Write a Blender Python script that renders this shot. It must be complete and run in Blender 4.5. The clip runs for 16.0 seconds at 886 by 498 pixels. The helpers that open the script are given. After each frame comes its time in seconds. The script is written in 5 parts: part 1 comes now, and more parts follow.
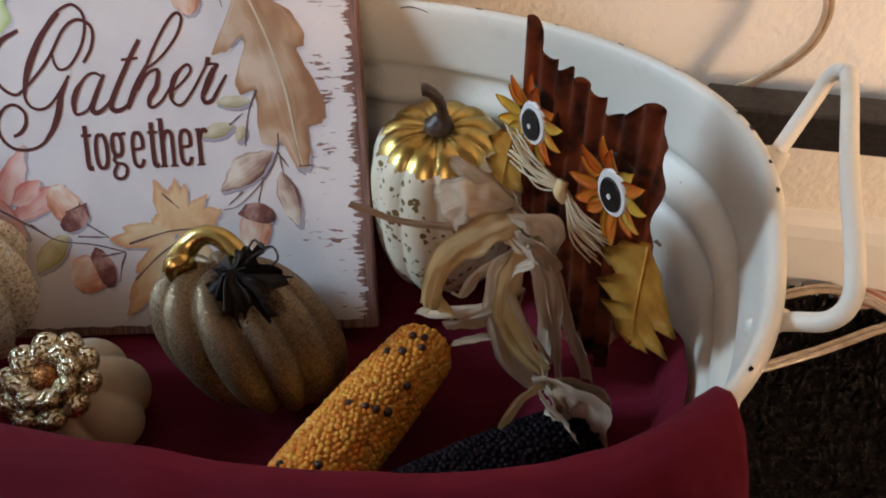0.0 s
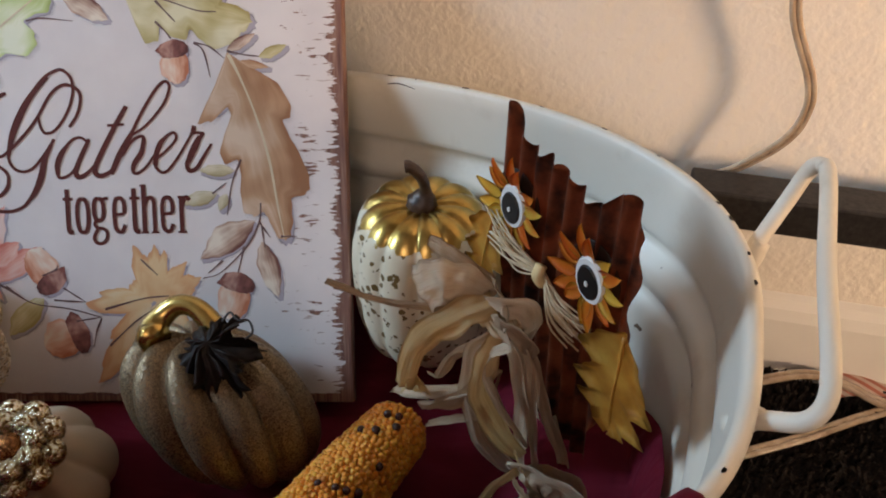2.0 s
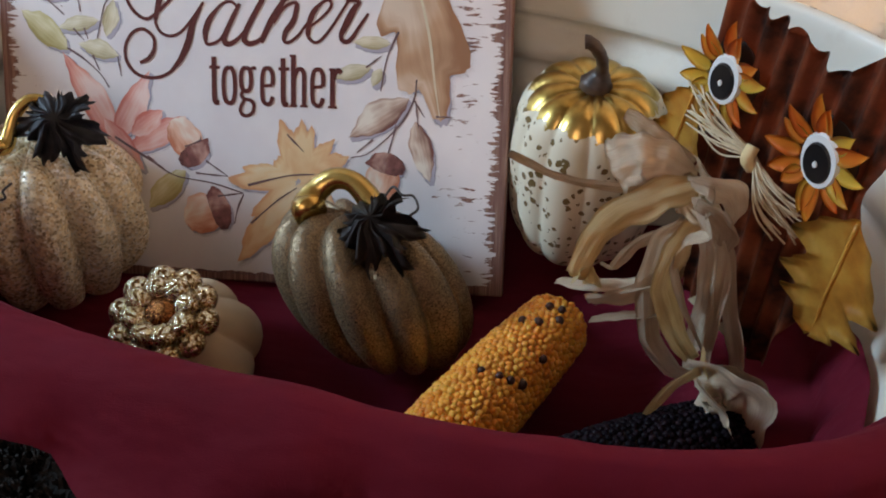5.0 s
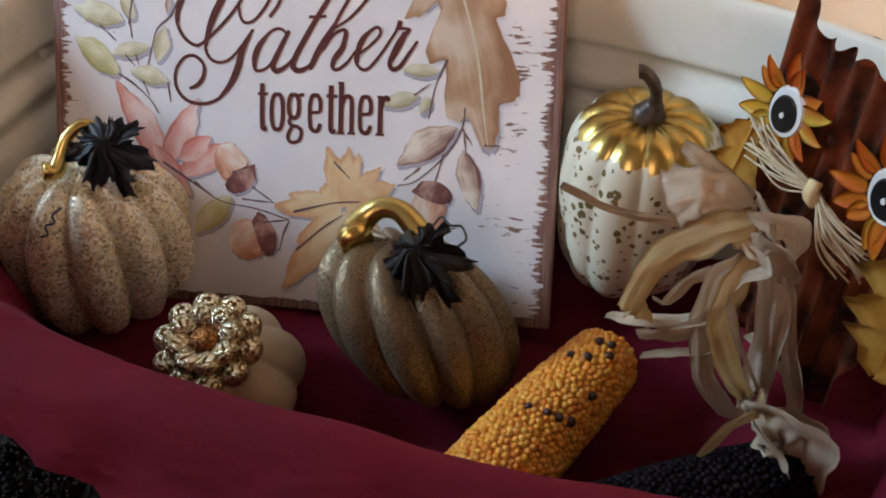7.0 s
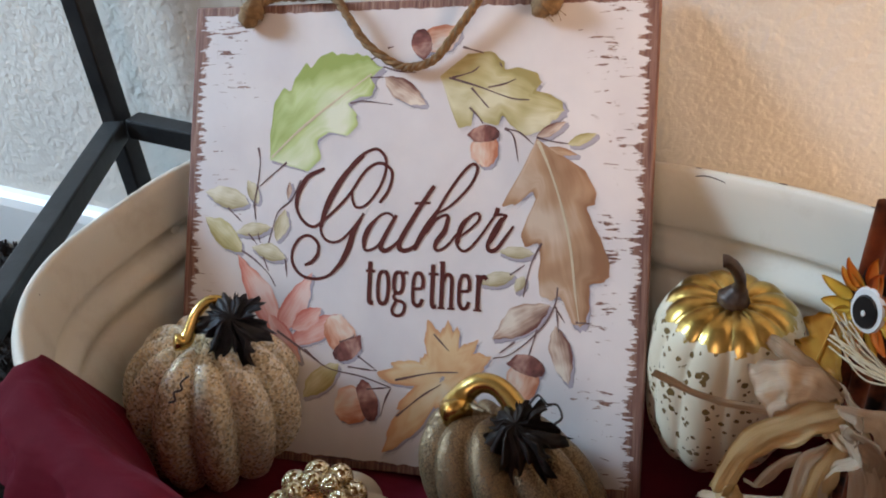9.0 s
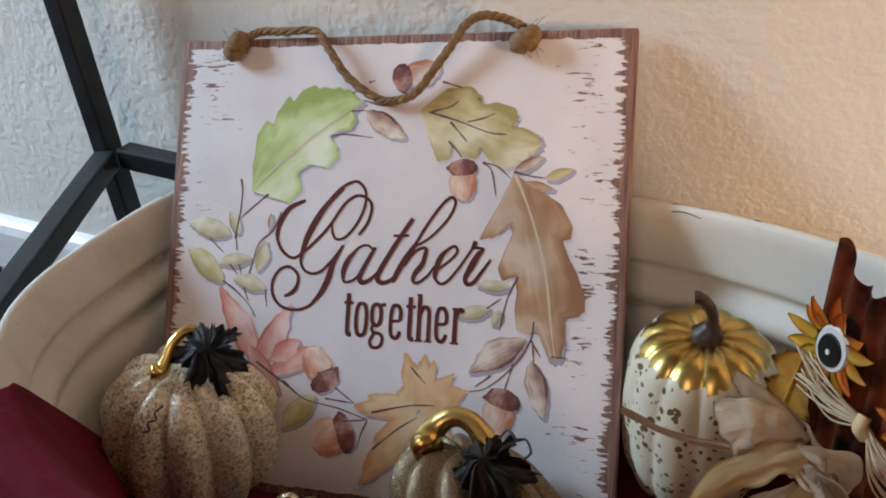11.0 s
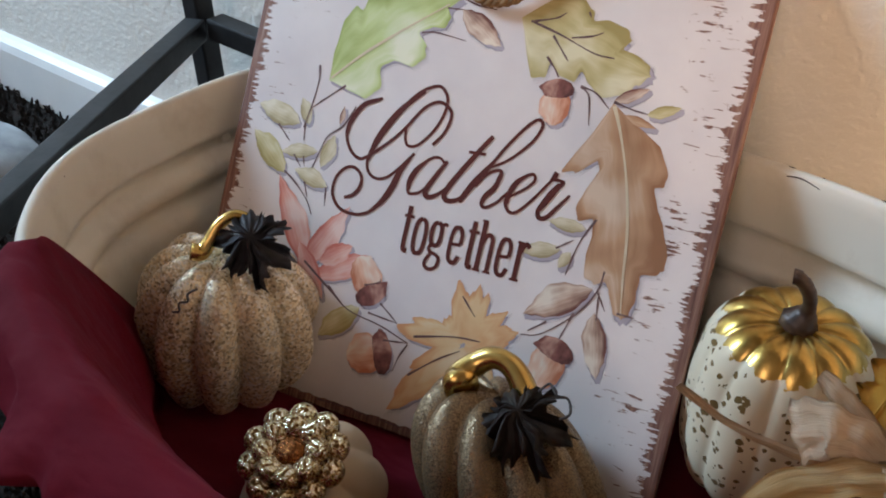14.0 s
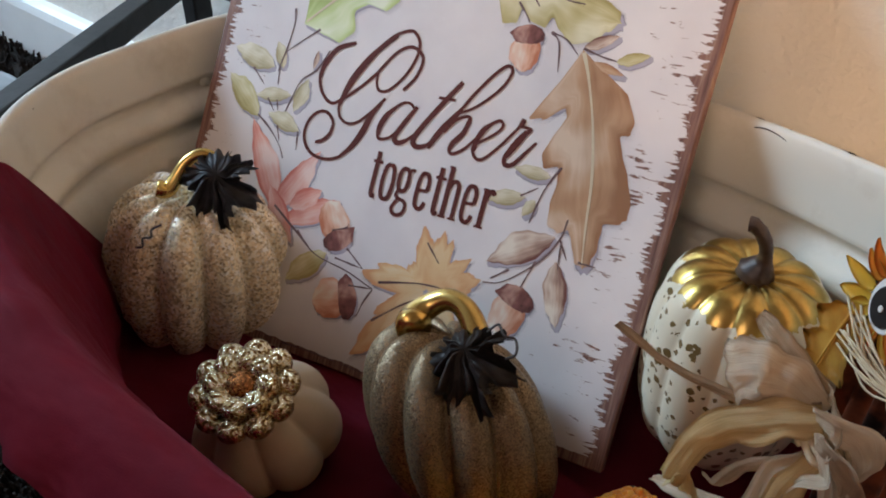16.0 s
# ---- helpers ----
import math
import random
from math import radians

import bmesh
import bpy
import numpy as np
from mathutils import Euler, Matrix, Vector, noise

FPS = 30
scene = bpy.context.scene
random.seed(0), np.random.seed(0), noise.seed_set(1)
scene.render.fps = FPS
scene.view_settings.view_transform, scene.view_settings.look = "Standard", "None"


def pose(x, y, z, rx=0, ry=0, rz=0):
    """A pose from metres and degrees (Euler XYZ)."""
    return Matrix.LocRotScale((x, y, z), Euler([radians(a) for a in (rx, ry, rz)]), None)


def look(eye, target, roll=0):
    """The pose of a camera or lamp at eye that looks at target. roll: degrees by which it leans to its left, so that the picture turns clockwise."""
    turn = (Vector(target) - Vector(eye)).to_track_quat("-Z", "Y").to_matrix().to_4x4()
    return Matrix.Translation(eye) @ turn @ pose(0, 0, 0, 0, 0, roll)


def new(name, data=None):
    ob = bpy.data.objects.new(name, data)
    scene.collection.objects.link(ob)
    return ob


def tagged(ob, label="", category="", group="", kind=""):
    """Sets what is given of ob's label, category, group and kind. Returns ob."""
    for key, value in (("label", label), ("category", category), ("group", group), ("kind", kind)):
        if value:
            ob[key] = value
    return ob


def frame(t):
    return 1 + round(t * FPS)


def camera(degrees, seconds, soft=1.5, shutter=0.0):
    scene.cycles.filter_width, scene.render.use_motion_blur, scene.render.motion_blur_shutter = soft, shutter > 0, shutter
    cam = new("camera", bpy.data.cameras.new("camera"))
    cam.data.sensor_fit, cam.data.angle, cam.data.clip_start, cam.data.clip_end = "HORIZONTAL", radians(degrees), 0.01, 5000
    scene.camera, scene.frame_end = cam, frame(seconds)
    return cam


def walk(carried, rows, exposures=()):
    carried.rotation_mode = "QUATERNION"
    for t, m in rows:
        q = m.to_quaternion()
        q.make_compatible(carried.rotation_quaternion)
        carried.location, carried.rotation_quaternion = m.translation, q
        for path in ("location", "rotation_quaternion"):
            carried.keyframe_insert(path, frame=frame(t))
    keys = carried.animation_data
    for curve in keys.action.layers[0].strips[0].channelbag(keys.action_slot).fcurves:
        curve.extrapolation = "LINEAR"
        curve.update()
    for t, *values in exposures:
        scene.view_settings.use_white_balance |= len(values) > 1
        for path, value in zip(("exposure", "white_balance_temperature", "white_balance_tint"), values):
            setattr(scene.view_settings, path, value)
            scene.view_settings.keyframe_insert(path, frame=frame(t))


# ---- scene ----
cam = camera(54.3, 16.0, soft=1.9)
PATH = [
    (0, 0.0832, -0.4062, 0.4449, 45.12, 2.31, 4.07),
    (0.5, 0.0860, -0.4028, 0.4457, 46.41, 1.68, 4.41),
    (1, 0.0868, -0.3990, 0.4480, 47.74, 1.17, 4.70),
    (1.5, 0.0886, -0.3959, 0.4478, 48.62, 0.91, 4.85),
    (2, 0.0892, -0.3970, 0.4491, 49.05, 0.66, 4.96),
    (2.5, 0.0856, -0.3991, 0.4474, 49.47, 0.29, 5.62),
    (3, 0.0790, -0.4016, 0.4449, 49.87, -0.08, 6.69),
    (3.5, 0.0660, -0.4060, 0.4321, 48.95, -0.18, 7.98),
    (4, 0.0524, -0.4040, 0.4239, 47.26, 0.39, 8.86),
    (6.5, 0.0321, -0.3965, 0.4052, 44.13, 1.28, 11.55),
    (7, 0.0311, -0.3943, 0.4110, 46.50, 1.90, 12.36),
    (7.5, 0.0287, -0.3992, 0.4235, 49.72, 2.52, 13.58),
    (8, 0.0227, -0.4071, 0.4328, 52.49, 3.28, 15.27),
    (8.5, 0.0197, -0.4094, 0.4414, 54.53, 3.95, 16.44),
    (9, 0.0237, -0.4079, 0.4477, 55.63, 4.30, 16.58),
    (11.5, 0.0433, -0.4030, 0.4487, 57.96, 3.81, 17.98),
    (12, 0.0459, -0.4043, 0.4434, 58.07, 2.99, 18.95),
    (12.5, 0.0505, -0.3966, 0.4340, 57.49, 2.18, 20.22),
    (13, 0.0536, -0.3804, 0.4245, 55.88, 0.81, 21.81),
    (13.5, 0.0467, -0.3686, 0.4219, 54.32, -0.17, 24.89),
    (14, 0.0421, -0.3669, 0.4203, 53.51, -0.42, 28.34),
    (14.5, 0.0423, -0.3706, 0.4194, 53.08, -0.96, 29.59),
    (15, 0.0515, -0.3724, 0.4176, 53.14, -1.14, 30.41),
    (15.5, 0.0616, -0.3698, 0.4151, 52.89, -1.04, 30.57),
    (16, 0.0718, -0.3610, 0.4039, 52.39, -1.11, 30.62),
]
# the clip's camera dims and brightens a little as it turns
STOPS = ((0, -0.08), (1, -0.18), (3, -0.20), (4, -0.02), (6.5, 0.10), (7.5, 0.14), (9, 0.04), (11.5, -0.10), (12.5, -0.10), (14.5, -0.02), (16, 0.02))
walk(cam, [(t, pose(x, y, z, rx, ry, rz)) for t, x, y, z, rx, ry, rz in PATH], STOPS)

# ---- light ----
PSI = 8.5                      # the wall runs at this angle to the sign
ROOM = pose(0, 0, 0, 0, 0, -PSI)
WALL_D = 0.06                  # wall surface, along the room's y

world = bpy.data.worlds.new("world")
scene.world = world
world.use_nodes = True
wn = world.node_tree.nodes
sky = wn.new("ShaderNodeTexSky")
sky.sky_type, sky.sun_disc = "NISHITA", False
sky.sun_elevation, sky.sun_rotation = radians(25), radians(-100)
wn["Background"].inputs[1].default_value = 0.1
world.node_tree.links.new(sky.outputs[0], wn["Background"].inputs[0])


def area(name, m, w, h, power, colour, spread=180):
    la = bpy.data.lights.new(name, "AREA")
    la.shape, la.size, la.size_y, la.energy, la.color = "RECTANGLE", w, h, power, colour
    la.spread = radians(spread)
    ob = new(name, la)
    ob.matrix_world = m
    return ob


WINDOW_L = (0.12, -2.55, 1.75)   # window centre in the front wall, room axes
WINDOW_B = (-1.7, -0.42, 1.15)   # second window in the left wall, room axes
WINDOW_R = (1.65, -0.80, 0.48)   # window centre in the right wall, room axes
area("window_light_cool", ROOM @ look(WINDOW_L, (0.0, -0.1, 0.2)), 0.9, 1.1, 11.5, (1.0, 0.735, 0.595))
area("window_light_blue", ROOM @ look(WINDOW_B, (-0.75, 0.06, 0.45)), 0.5, 0.7, 6.0, (0.54, 0.77, 1.0), 56)
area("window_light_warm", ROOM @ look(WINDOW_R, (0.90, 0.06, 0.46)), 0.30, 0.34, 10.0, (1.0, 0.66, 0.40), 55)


# ---- materials ----
class Nodes:
    def __init__(self, name):
        self.m = bpy.data.materials.new(name)
        self.m.use_nodes = True
        self.t = self.m.node_tree
        self.b = self.t.nodes["Principled BSDF"]

    def n(self, kind, **values):
        node = self.t.nodes.new("ShaderNode" + kind)
        for key, value in values.items():
            if key in node.inputs:
                self.put(node.inputs[key], value)
            else:
                setattr(node, key, value)
        return node

    def put(self, socket, value):
        if isinstance(value, bpy.types.NodeSocket):
            self.t.links.new(value, socket)
        else:
            socket.default_value = value

    def set(self, **values):
        for key, value in values.items():
            self.put(self.b.inputs[key.replace("_", " ")], value)
        return self

    def coords(self, scale=(1, 1, 1), which="Object"):
        tc = self.n("TexCoord")
        return self.n("Mapping", Vector=tc.outputs[which], Scale=scale).outputs[0]

    def noise(self, scale, detail=4, rough=0.55, vec=None):
        nd = self.n("TexNoise", Scale=scale, Detail=detail, Roughness=rough)
        self.put(nd.inputs["Vector"], vec or self.coords())
        return nd.outputs["Fac"]

    def ramp(self, fac, stops):
        nd = self.n("ValToRGB")
        self.put(nd.inputs[0], fac)
        el = nd.color_ramp.elements
        while len(el) < len(stops):
            el.new(0.5)
        for e, (p, c) in zip(el, stops):
            e.position, e.color = p, (*c, 1) if len(c) == 3 else c
        return nd.outputs[0]

    def mix(self, fac, a, b):
        nd = self.n("Mix", data_type="RGBA")
        self.put(nd.inputs[0], fac)
        for s, v in ((nd.inputs[6], a), (nd.inputs[7], b)):
            self.put(s, v if isinstance(v, bpy.types.NodeSocket) or len(v) == 4 else (*v, 1))
        return nd.outputs[2]

    def math(self, op, a, b=0.0, clamp=False):
        nd = self.n("Math", operation=op, use_clamp=clamp)
        self.put(nd.inputs[0], a)
        self.put(nd.inputs[1], b)
        return nd.outputs[0]

    def bump(self, height, strength=0.3, distance=0.001, normal=None):
        nd = self.n("Bump", Strength=strength, Distance=distance, Height=height)
        if normal:
            self.put(nd.inputs["Normal"], normal)
        self.set(Normal=nd.outputs[0])
        return nd.outputs[0]


def plain(name, a, b, scale, rough=0.5, metal=0.0, bump_scale=0, bump=0.2, dist=0.0005, **more):
    m = Nodes(name)
    f = m.ramp(m.noise(scale), [(0.3, a), (0.7, b)])
    m.set(**{"Base_Color": f, "Metallic": metal, "Roughness": rough, **more})
    if bump_scale:
        m.bump(m.noise(bump_scale, 3), bump, dist)
    return m.m


def glitter(name, a, b, cell, rough, facet, metal=0.85):
    m = Nodes(name)
    v = m.n("TexVoronoi", Scale=cell)
    m.put(v.inputs["Vector"], m.coords())
    lo = m.noise(40)
    flake = m.n("SeparateColor")
    m.put(flake.inputs[0], v.outputs["Color"])
    dim = tuple(c * 0.42 for c in a)
    body = m.ramp(flake.outputs[0], [(0.0, dim), (0.30, a), (0.72, b), (0.95, tuple(min(1.0, c * 1.25) for c in b))])
    m.set(Base_Color=m.mix(m.math("MULTIPLY", lo, 0.5), body, a), Metallic=metal, Roughness=m.math("ADD", rough * 0.4, m.math("MULTIPLY", v.outputs["Color"], rough)))
    geo = m.n("NewGeometry")
    off = m.n("VectorMath", operation="SUBTRACT")
    m.put(off.inputs[0], v.outputs["Color"])
    off.inputs[1].default_value = (0.5, 0.5, 0.5)
    sc = m.n("VectorMath", operation="SCALE")
    m.put(sc.inputs[0], off.outputs[0])
    sc.inputs["Scale"].default_value = facet
    add = m.n("VectorMath", operation="ADD")
    m.put(add.inputs[0], geo.outputs["Normal"])
    m.put(add.inputs[1], sc.outputs[0])
    nrm = m.n("VectorMath", operation="NORMALIZE")
    m.put(nrm.inputs[0], add.outputs[0])
    m.set(Normal=nrm.outputs[0])
    return m.m


def wall_material():
    m = Nodes("wall_paint")
    m.set(Base_Color=m.ramp(m.noise(6), [(0.3, (0.72, 0.68, 0.62)), (0.7, (0.78, 0.74, 0.68))]), Roughness=0.75)
    h = m.math("ADD", m.noise(210, 3, 0.5), m.math("MULTIPLY", m.noise(90, 2), 0.9))
    m.bump(h, 0.55, 0.0025)
    return m.m


def carpet_material():
    m = Nodes("carpet_pile")
    f = m.math("MULTIPLY", m.noise(420, 3), 1.0)
    m.set(Base_Color=m.ramp(m.math("ADD", m.math("MULTIPLY", f, 0.7), m.math("MULTIPLY", m.noise(60), 0.3)), [(0.35, (0.004, 0.0022, 0.0016)), (0.55, (0.016, 0.009, 0.0065)), (0.7, (0.038, 0.022, 0.016))]), Roughness=0.95)
    m.bump(f, 1.0, 0.006)
    return m.m


def enamel_material():
    m = Nodes("white_enamel")
    chip = m.ramp(m.noise(70, 2, 0.5), [(0.245, (1, 1, 1)), (0.25, (0, 0, 0))])
    base = m.ramp(m.noise(9), [(0.3, (0.70, 0.66, 0.57)), (0.7, (0.78, 0.745, 0.66))])
    base = m.mix(m.ramp(m.noise(16, 6, 0.65), [(0.54, (0, 0, 0)), (0.78, (0.55, 0.55, 0.55))]), base, (0.42, 0.34, 0.24))
    m.set(Base_Color=m.mix(chip, base, (0.16, 0.10, 0.06)), Roughness=0.45, Coat_Weight=0.08)
    m.bump(m.noise(30, 2), 0.08, 0.002)
    return m.m


def sign_material(hx, hy):
    """White paint worn back to stained wood along the edges, in streaks along x."""
    m = Nodes("distressed_white_board")
    sep = m.n("SeparateXYZ")
    m.put(sep.inputs[0], m.coords())
    ax = m.math("SUBTRACT", hx, m.math("ABSOLUTE", sep.outputs[0]))
    ay = m.math("SUBTRACT", hy, m.math("ABSOLUTE", sep.outputs[1]))
    streak = m.noise(1.0, 5, 0.62, m.coords((80, 480, 1)))
    patch = m.noise(1.0, 2, 0.5, m.coords((14, 30, 1)))
    reach = m.math("MULTIPLY", m.math("ADD", m.math("MULTIPLY", streak, 1.1), m.math("MULTIPLY", patch, 0.5)), 0.026)
    worn_x = m.math("LESS_THAN", ax, m.math("MAXIMUM", m.math("SUBTRACT", reach, 0.0135), 0.0042))
    fleck = m.math("GREATER_THAN", m.math("SUBTRACT", m.math("ADD", streak, m.math("MULTIPLY", patch, 0.55)), m.math("MULTIPLY", m.math("ABSOLUTE", m.math("SUBTRACT", ax, 0.022)), 5.0)), 0.895)
    edge_y = m.noise(1.0, 5, 0.6, m.coords((160, 90, 1)))
    worn_y = m.math("LESS_THAN", ay, m.math("ADD", 0.0032, m.math("MULTIPLY", edge_y, 0.0045)))
    worn = m.math("MAXIMUM", m.math("MAXIMUM", worn_x, worn_y), fleck)
    grain = m.noise(1.0, 4, 0.6, m.coords((700, 25, 25)))
    wood = m.ramp(grain, [(0.3, (0.10, 0.04, 0.032)), (0.55, (0.26, 0.13, 0.10)), (0.75, (0.42, 0.29, 0.22))])
    paint = m.ramp(m.noise(22, 5), [(0.3, (0.70, 0.66, 0.68)), (0.7, (0.80, 0.765, 0.77))])
    m.set(Base_Color=m.mix(worn, paint, wood), Roughness=m.math("ADD", 0.27, m.math("MULTIPLY", worn, 0.4)))
    m.bump(m.math("MULTIPLY", worn, -1.0), 0.25, 0.0004)
    return m.m


def print_material(name, dark, mid, light, scale=38):
    """Watercolour print: washes that run along the blade, one half paler, a darker rim in places."""
    m = Nodes(name)
    sep = m.n("SeparateXYZ")
    m.put(sep.inputs[0], m.n("UVMap").outputs[0])
    across = m.math("SUBTRACT", sep.outputs[1], 0.5)
    edge = m.math("MULTIPLY", m.math("ABSOLUTE", across), 2.0)
    wash = m.noise(scale, 2, 0.45)
    fibre = m.noise(1.0, 3, 0.5, m.coords((2.5, 7, 1), "UV"))
    rim = m.math("MULTIPLY", m.math("POWER", edge, 5.0), m.math("MULTIPLY", m.noise(scale * 0.7, 2), 0.75))
    half = m.math("MULTIPLY", across, -0.34)
    f = m.math("ADD", m.math("ADD", m.math("MULTIPLY", m.math("SUBTRACT", wash, 0.5), 1.5), m.math("MULTIPLY", m.math("SUBTRACT", fibre, 0.5), 0.7)), m.math("ADD", half, 0.56))
    f = m.math("SUBTRACT", f, rim)
    m.set(Base_Color=m.ramp(f, [(0.12, dark), (0.5, mid), (0.88, light)]), Roughness=0.42, Specular_IOR_Level=0.3)
    return m.m


def soft_shade_material():
    """A printed lavender halo that fades out towards its own outline."""
    m = Nodes("lavender_print_shade")
    sep = m.n("SeparateXYZ")
    m.put(sep.inputs[0], m.n("UVMap").outputs[0])
    edge = m.math("SUBTRACT", 1.0, m.math("MULTIPLY", m.math("ABSOLUTE", m.math("SUBTRACT", sep.outputs[1], 0.5)), 2.0))
    m.set(Base_Color=m.ramp(m.noise(60), [(0.3, (0.43, 0.39, 0.48)), (0.7, (0.50, 0.46, 0.54))]), Roughness=0.4)
    m.put(m.b.inputs["Alpha"], m.math("MULTIPLY", m.math("POWER", m.math("MULTIPLY", edge, 2.6, True), 1.4), 0.85))
    return m.m


MAT = {
    "wall": wall_material(),
    "trim": plain("trim_paint", (0.72, 0.72, 0.71), (0.80, 0.80, 0.79), 12, 0.4, bump_scale=60, bump=0.05),
    "carpet": carpet_material(),
    "enamel": enamel_material(),
    "metal": plain("black_metal", (0.012, 0.012, 0.013), (0.03, 0.03, 0.032), 60, 0.45, 0.3, 300, 0.25),
    "rough_metal": plain("black_cast_metal", (0.010, 0.009, 0.009), (0.035, 0.03, 0.028), 250, 0.5, 0.2, 500, 0.5),
    "cloth": None,
    "glitter_gold": glitter("champagne_glitter", (0.84, 0.69, 0.45), (1.0, 0.95, 0.80), 820, 0.36, 0.55, 0.20),
    "glitter_bronze": glitter("bronze_glitter", (0.165, 0.112, 0.062), (0.30, 0.215, 0.125), 2300, 0.42, 0.55, 0.6),
    "gold": plain("gold_foil", (0.52, 0.34, 0.10), (0.76, 0.54, 0.19), 60, 0.27, 1.0, 220, 0.15),
    "brown_leaf": plain("dark_leaf_fabric", (0.020, 0.014, 0.013), (0.045, 0.032, 0.028), 120, 0.55, 0, 400, 0.4),
    "slate_leaf": plain("slate_leaf_fabric", (0.035, 0.035, 0.042), (0.075, 0.075, 0.09), 120, 0.5, 0, 400, 0.4),
    "stem": plain("dark_stem", (0.03, 0.016, 0.012), (0.09, 0.055, 0.04), 150, 0.4, 0.1, 300, 0.5),
    "cream": plain("cream_flock", (0.52, 0.42, 0.30), (0.62, 0.52, 0.39), 30, 0.7, 0, 900, 0.2),
    "corn": plain("amber_kernel", (0.74, 0.28, 0.025), (0.90, 0.44, 0.06), 400, 0.34, 0, 0, Subsurface_Weight=0.35, Subsurface_Scale=0.003),
    "corn_core": plain("corn_core", (0.58, 0.20, 0.012), (0.68, 0.27, 0.02), 200, 0.6),
    "dark_kernel": plain("maroon_kernel", (0.03, 0.009, 0.006), (0.08, 0.022, 0.014), 300, 0.3),
    "black_kernel": plain("black_kernel", (0.004, 0.002, 0.003), (0.014, 0.007, 0.009), 350, 0.55, Specular_IOR_Level=0.22),
    "husk": None, "husk_gold": None,
    "rust": None,
    "white": plain("white_enamel_paint", (0.78, 0.78, 0.76), (0.84, 0.84, 0.82), 60, 0.35),
    "black": plain("black_gloss_paint", (0.008, 0.008, 0.009), (0.014, 0.014, 0.015), 60, 0.3),
    "jute": plain("jute_twine", (0.15, 0.085, 0.04), (0.32, 0.20, 0.10), 260, 0.9, 0, 900, 0.8),
    "raffia": plain("natural_raffia", (0.52, 0.38, 0.22), (0.72, 0.60, 0.42), 200, 0.7, 0, 600, 0.3),
    "letter": plain("maroon_glitter_ink", (0.062, 0.015, 0.014), (0.145, 0.038, 0.031), 900, 0.6, Specular_IOR_Level=0.15),
    "cord": None,
    "stone": plain("grey_stone", (0.22, 0.24, 0.26), (0.42, 0.44, 0.46), 40, 0.6, 0, 120, 0.4),
}


def cloth_material():
    m = Nodes("burgundy_cloth")
    weave = m.math("ADD", m.noise(1.0, 2, 0.5, m.coords((2600, 400, 400))), m.noise(1.0, 2, 0.5, m.coords((400, 2600, 2600))))
    m.set(Base_Color=m.ramp(m.noise(14), [(0.3, (0.205, 0.011, 0.030)), (0.7, (0.275, 0.017, 0.044))]), Roughness=0.8, Specular_IOR_Level=0.25, Sheen_Weight=0.10, Sheen_Roughness=0.4)
    m.put(m.b.inputs["Sheen Tint"], (0.8, 0.2, 0.35, 1))
    soft = m.bump(m.noise(1.0, 3, 0.5, m.coords((16, 34, 22))), 0.6, 0.012)
    m.bump(weave, 0.22, 0.0004, soft)
    return m.m


def husk_material(name, a, b, c):
    m = Nodes(name)
    f = m.noise(1.0, 5, 0.6, m.coords((3, 26, 1), "UV"))
    m.put(m.b.inputs["Base Color"], m.ramp(m.math("ADD", m.math("MULTIPLY", f, 0.6), m.math("MULTIPLY", m.noise(45), 0.4)), [(0.3, a), (0.5, b), (0.72, c)]))
    m.set(Roughness=0.6, Transmission_Weight=0.0, Subsurface_Weight=0.0)
    nrm = m.bump(m.noise(1.0, 3, 0.5, m.coords((3, 26, 1), "UV")), 0.5, 0.0008)
    thin = m.n("BsdfTranslucent", Normal=nrm)
    m.put(thin.inputs["Color"], m.b.inputs["Base Color"].links[0].from_socket)
    both = m.n("MixShader", Fac=0.16)
    m.put(both.inputs[1], m.b.outputs[0])
    m.put(both.inputs[2], thin.outputs[0])
    m.put(m.t.nodes["Material Output"].inputs[0], both.outputs[0])
    return m.m


def rust_material():
    m = Nodes("rusty_red_tin")
    n1 = m.noise(60, 5)
    m.set(Base_Color=m.ramp(m.math("ADD", m.math("MULTIPLY", n1, 0.7), m.math("MULTIPLY", m.noise(25), 0.3)), [(0.38, (0.022, 0.010, 0.008)), (0.5, (0.22, 0.060, 0.026)), (0.68, (0.38, 0.115, 0.045))]), Roughness=0.55, Metallic=0.15)
    m.bump(m.noise(320), 0.3, 0.0006)
    return m.m


def cord_material():
    m = Nodes("clear_copper_cord")
    m.set(Base_Color=m.ramp(m.noise(120), [(0.3, (0.42, 0.30, 0.2)), (0.7, (0.62, 0.5, 0.38))]), Roughness=0.12, Transmission_Weight=0.35, Coat_Weight=0.6)
    return m.m


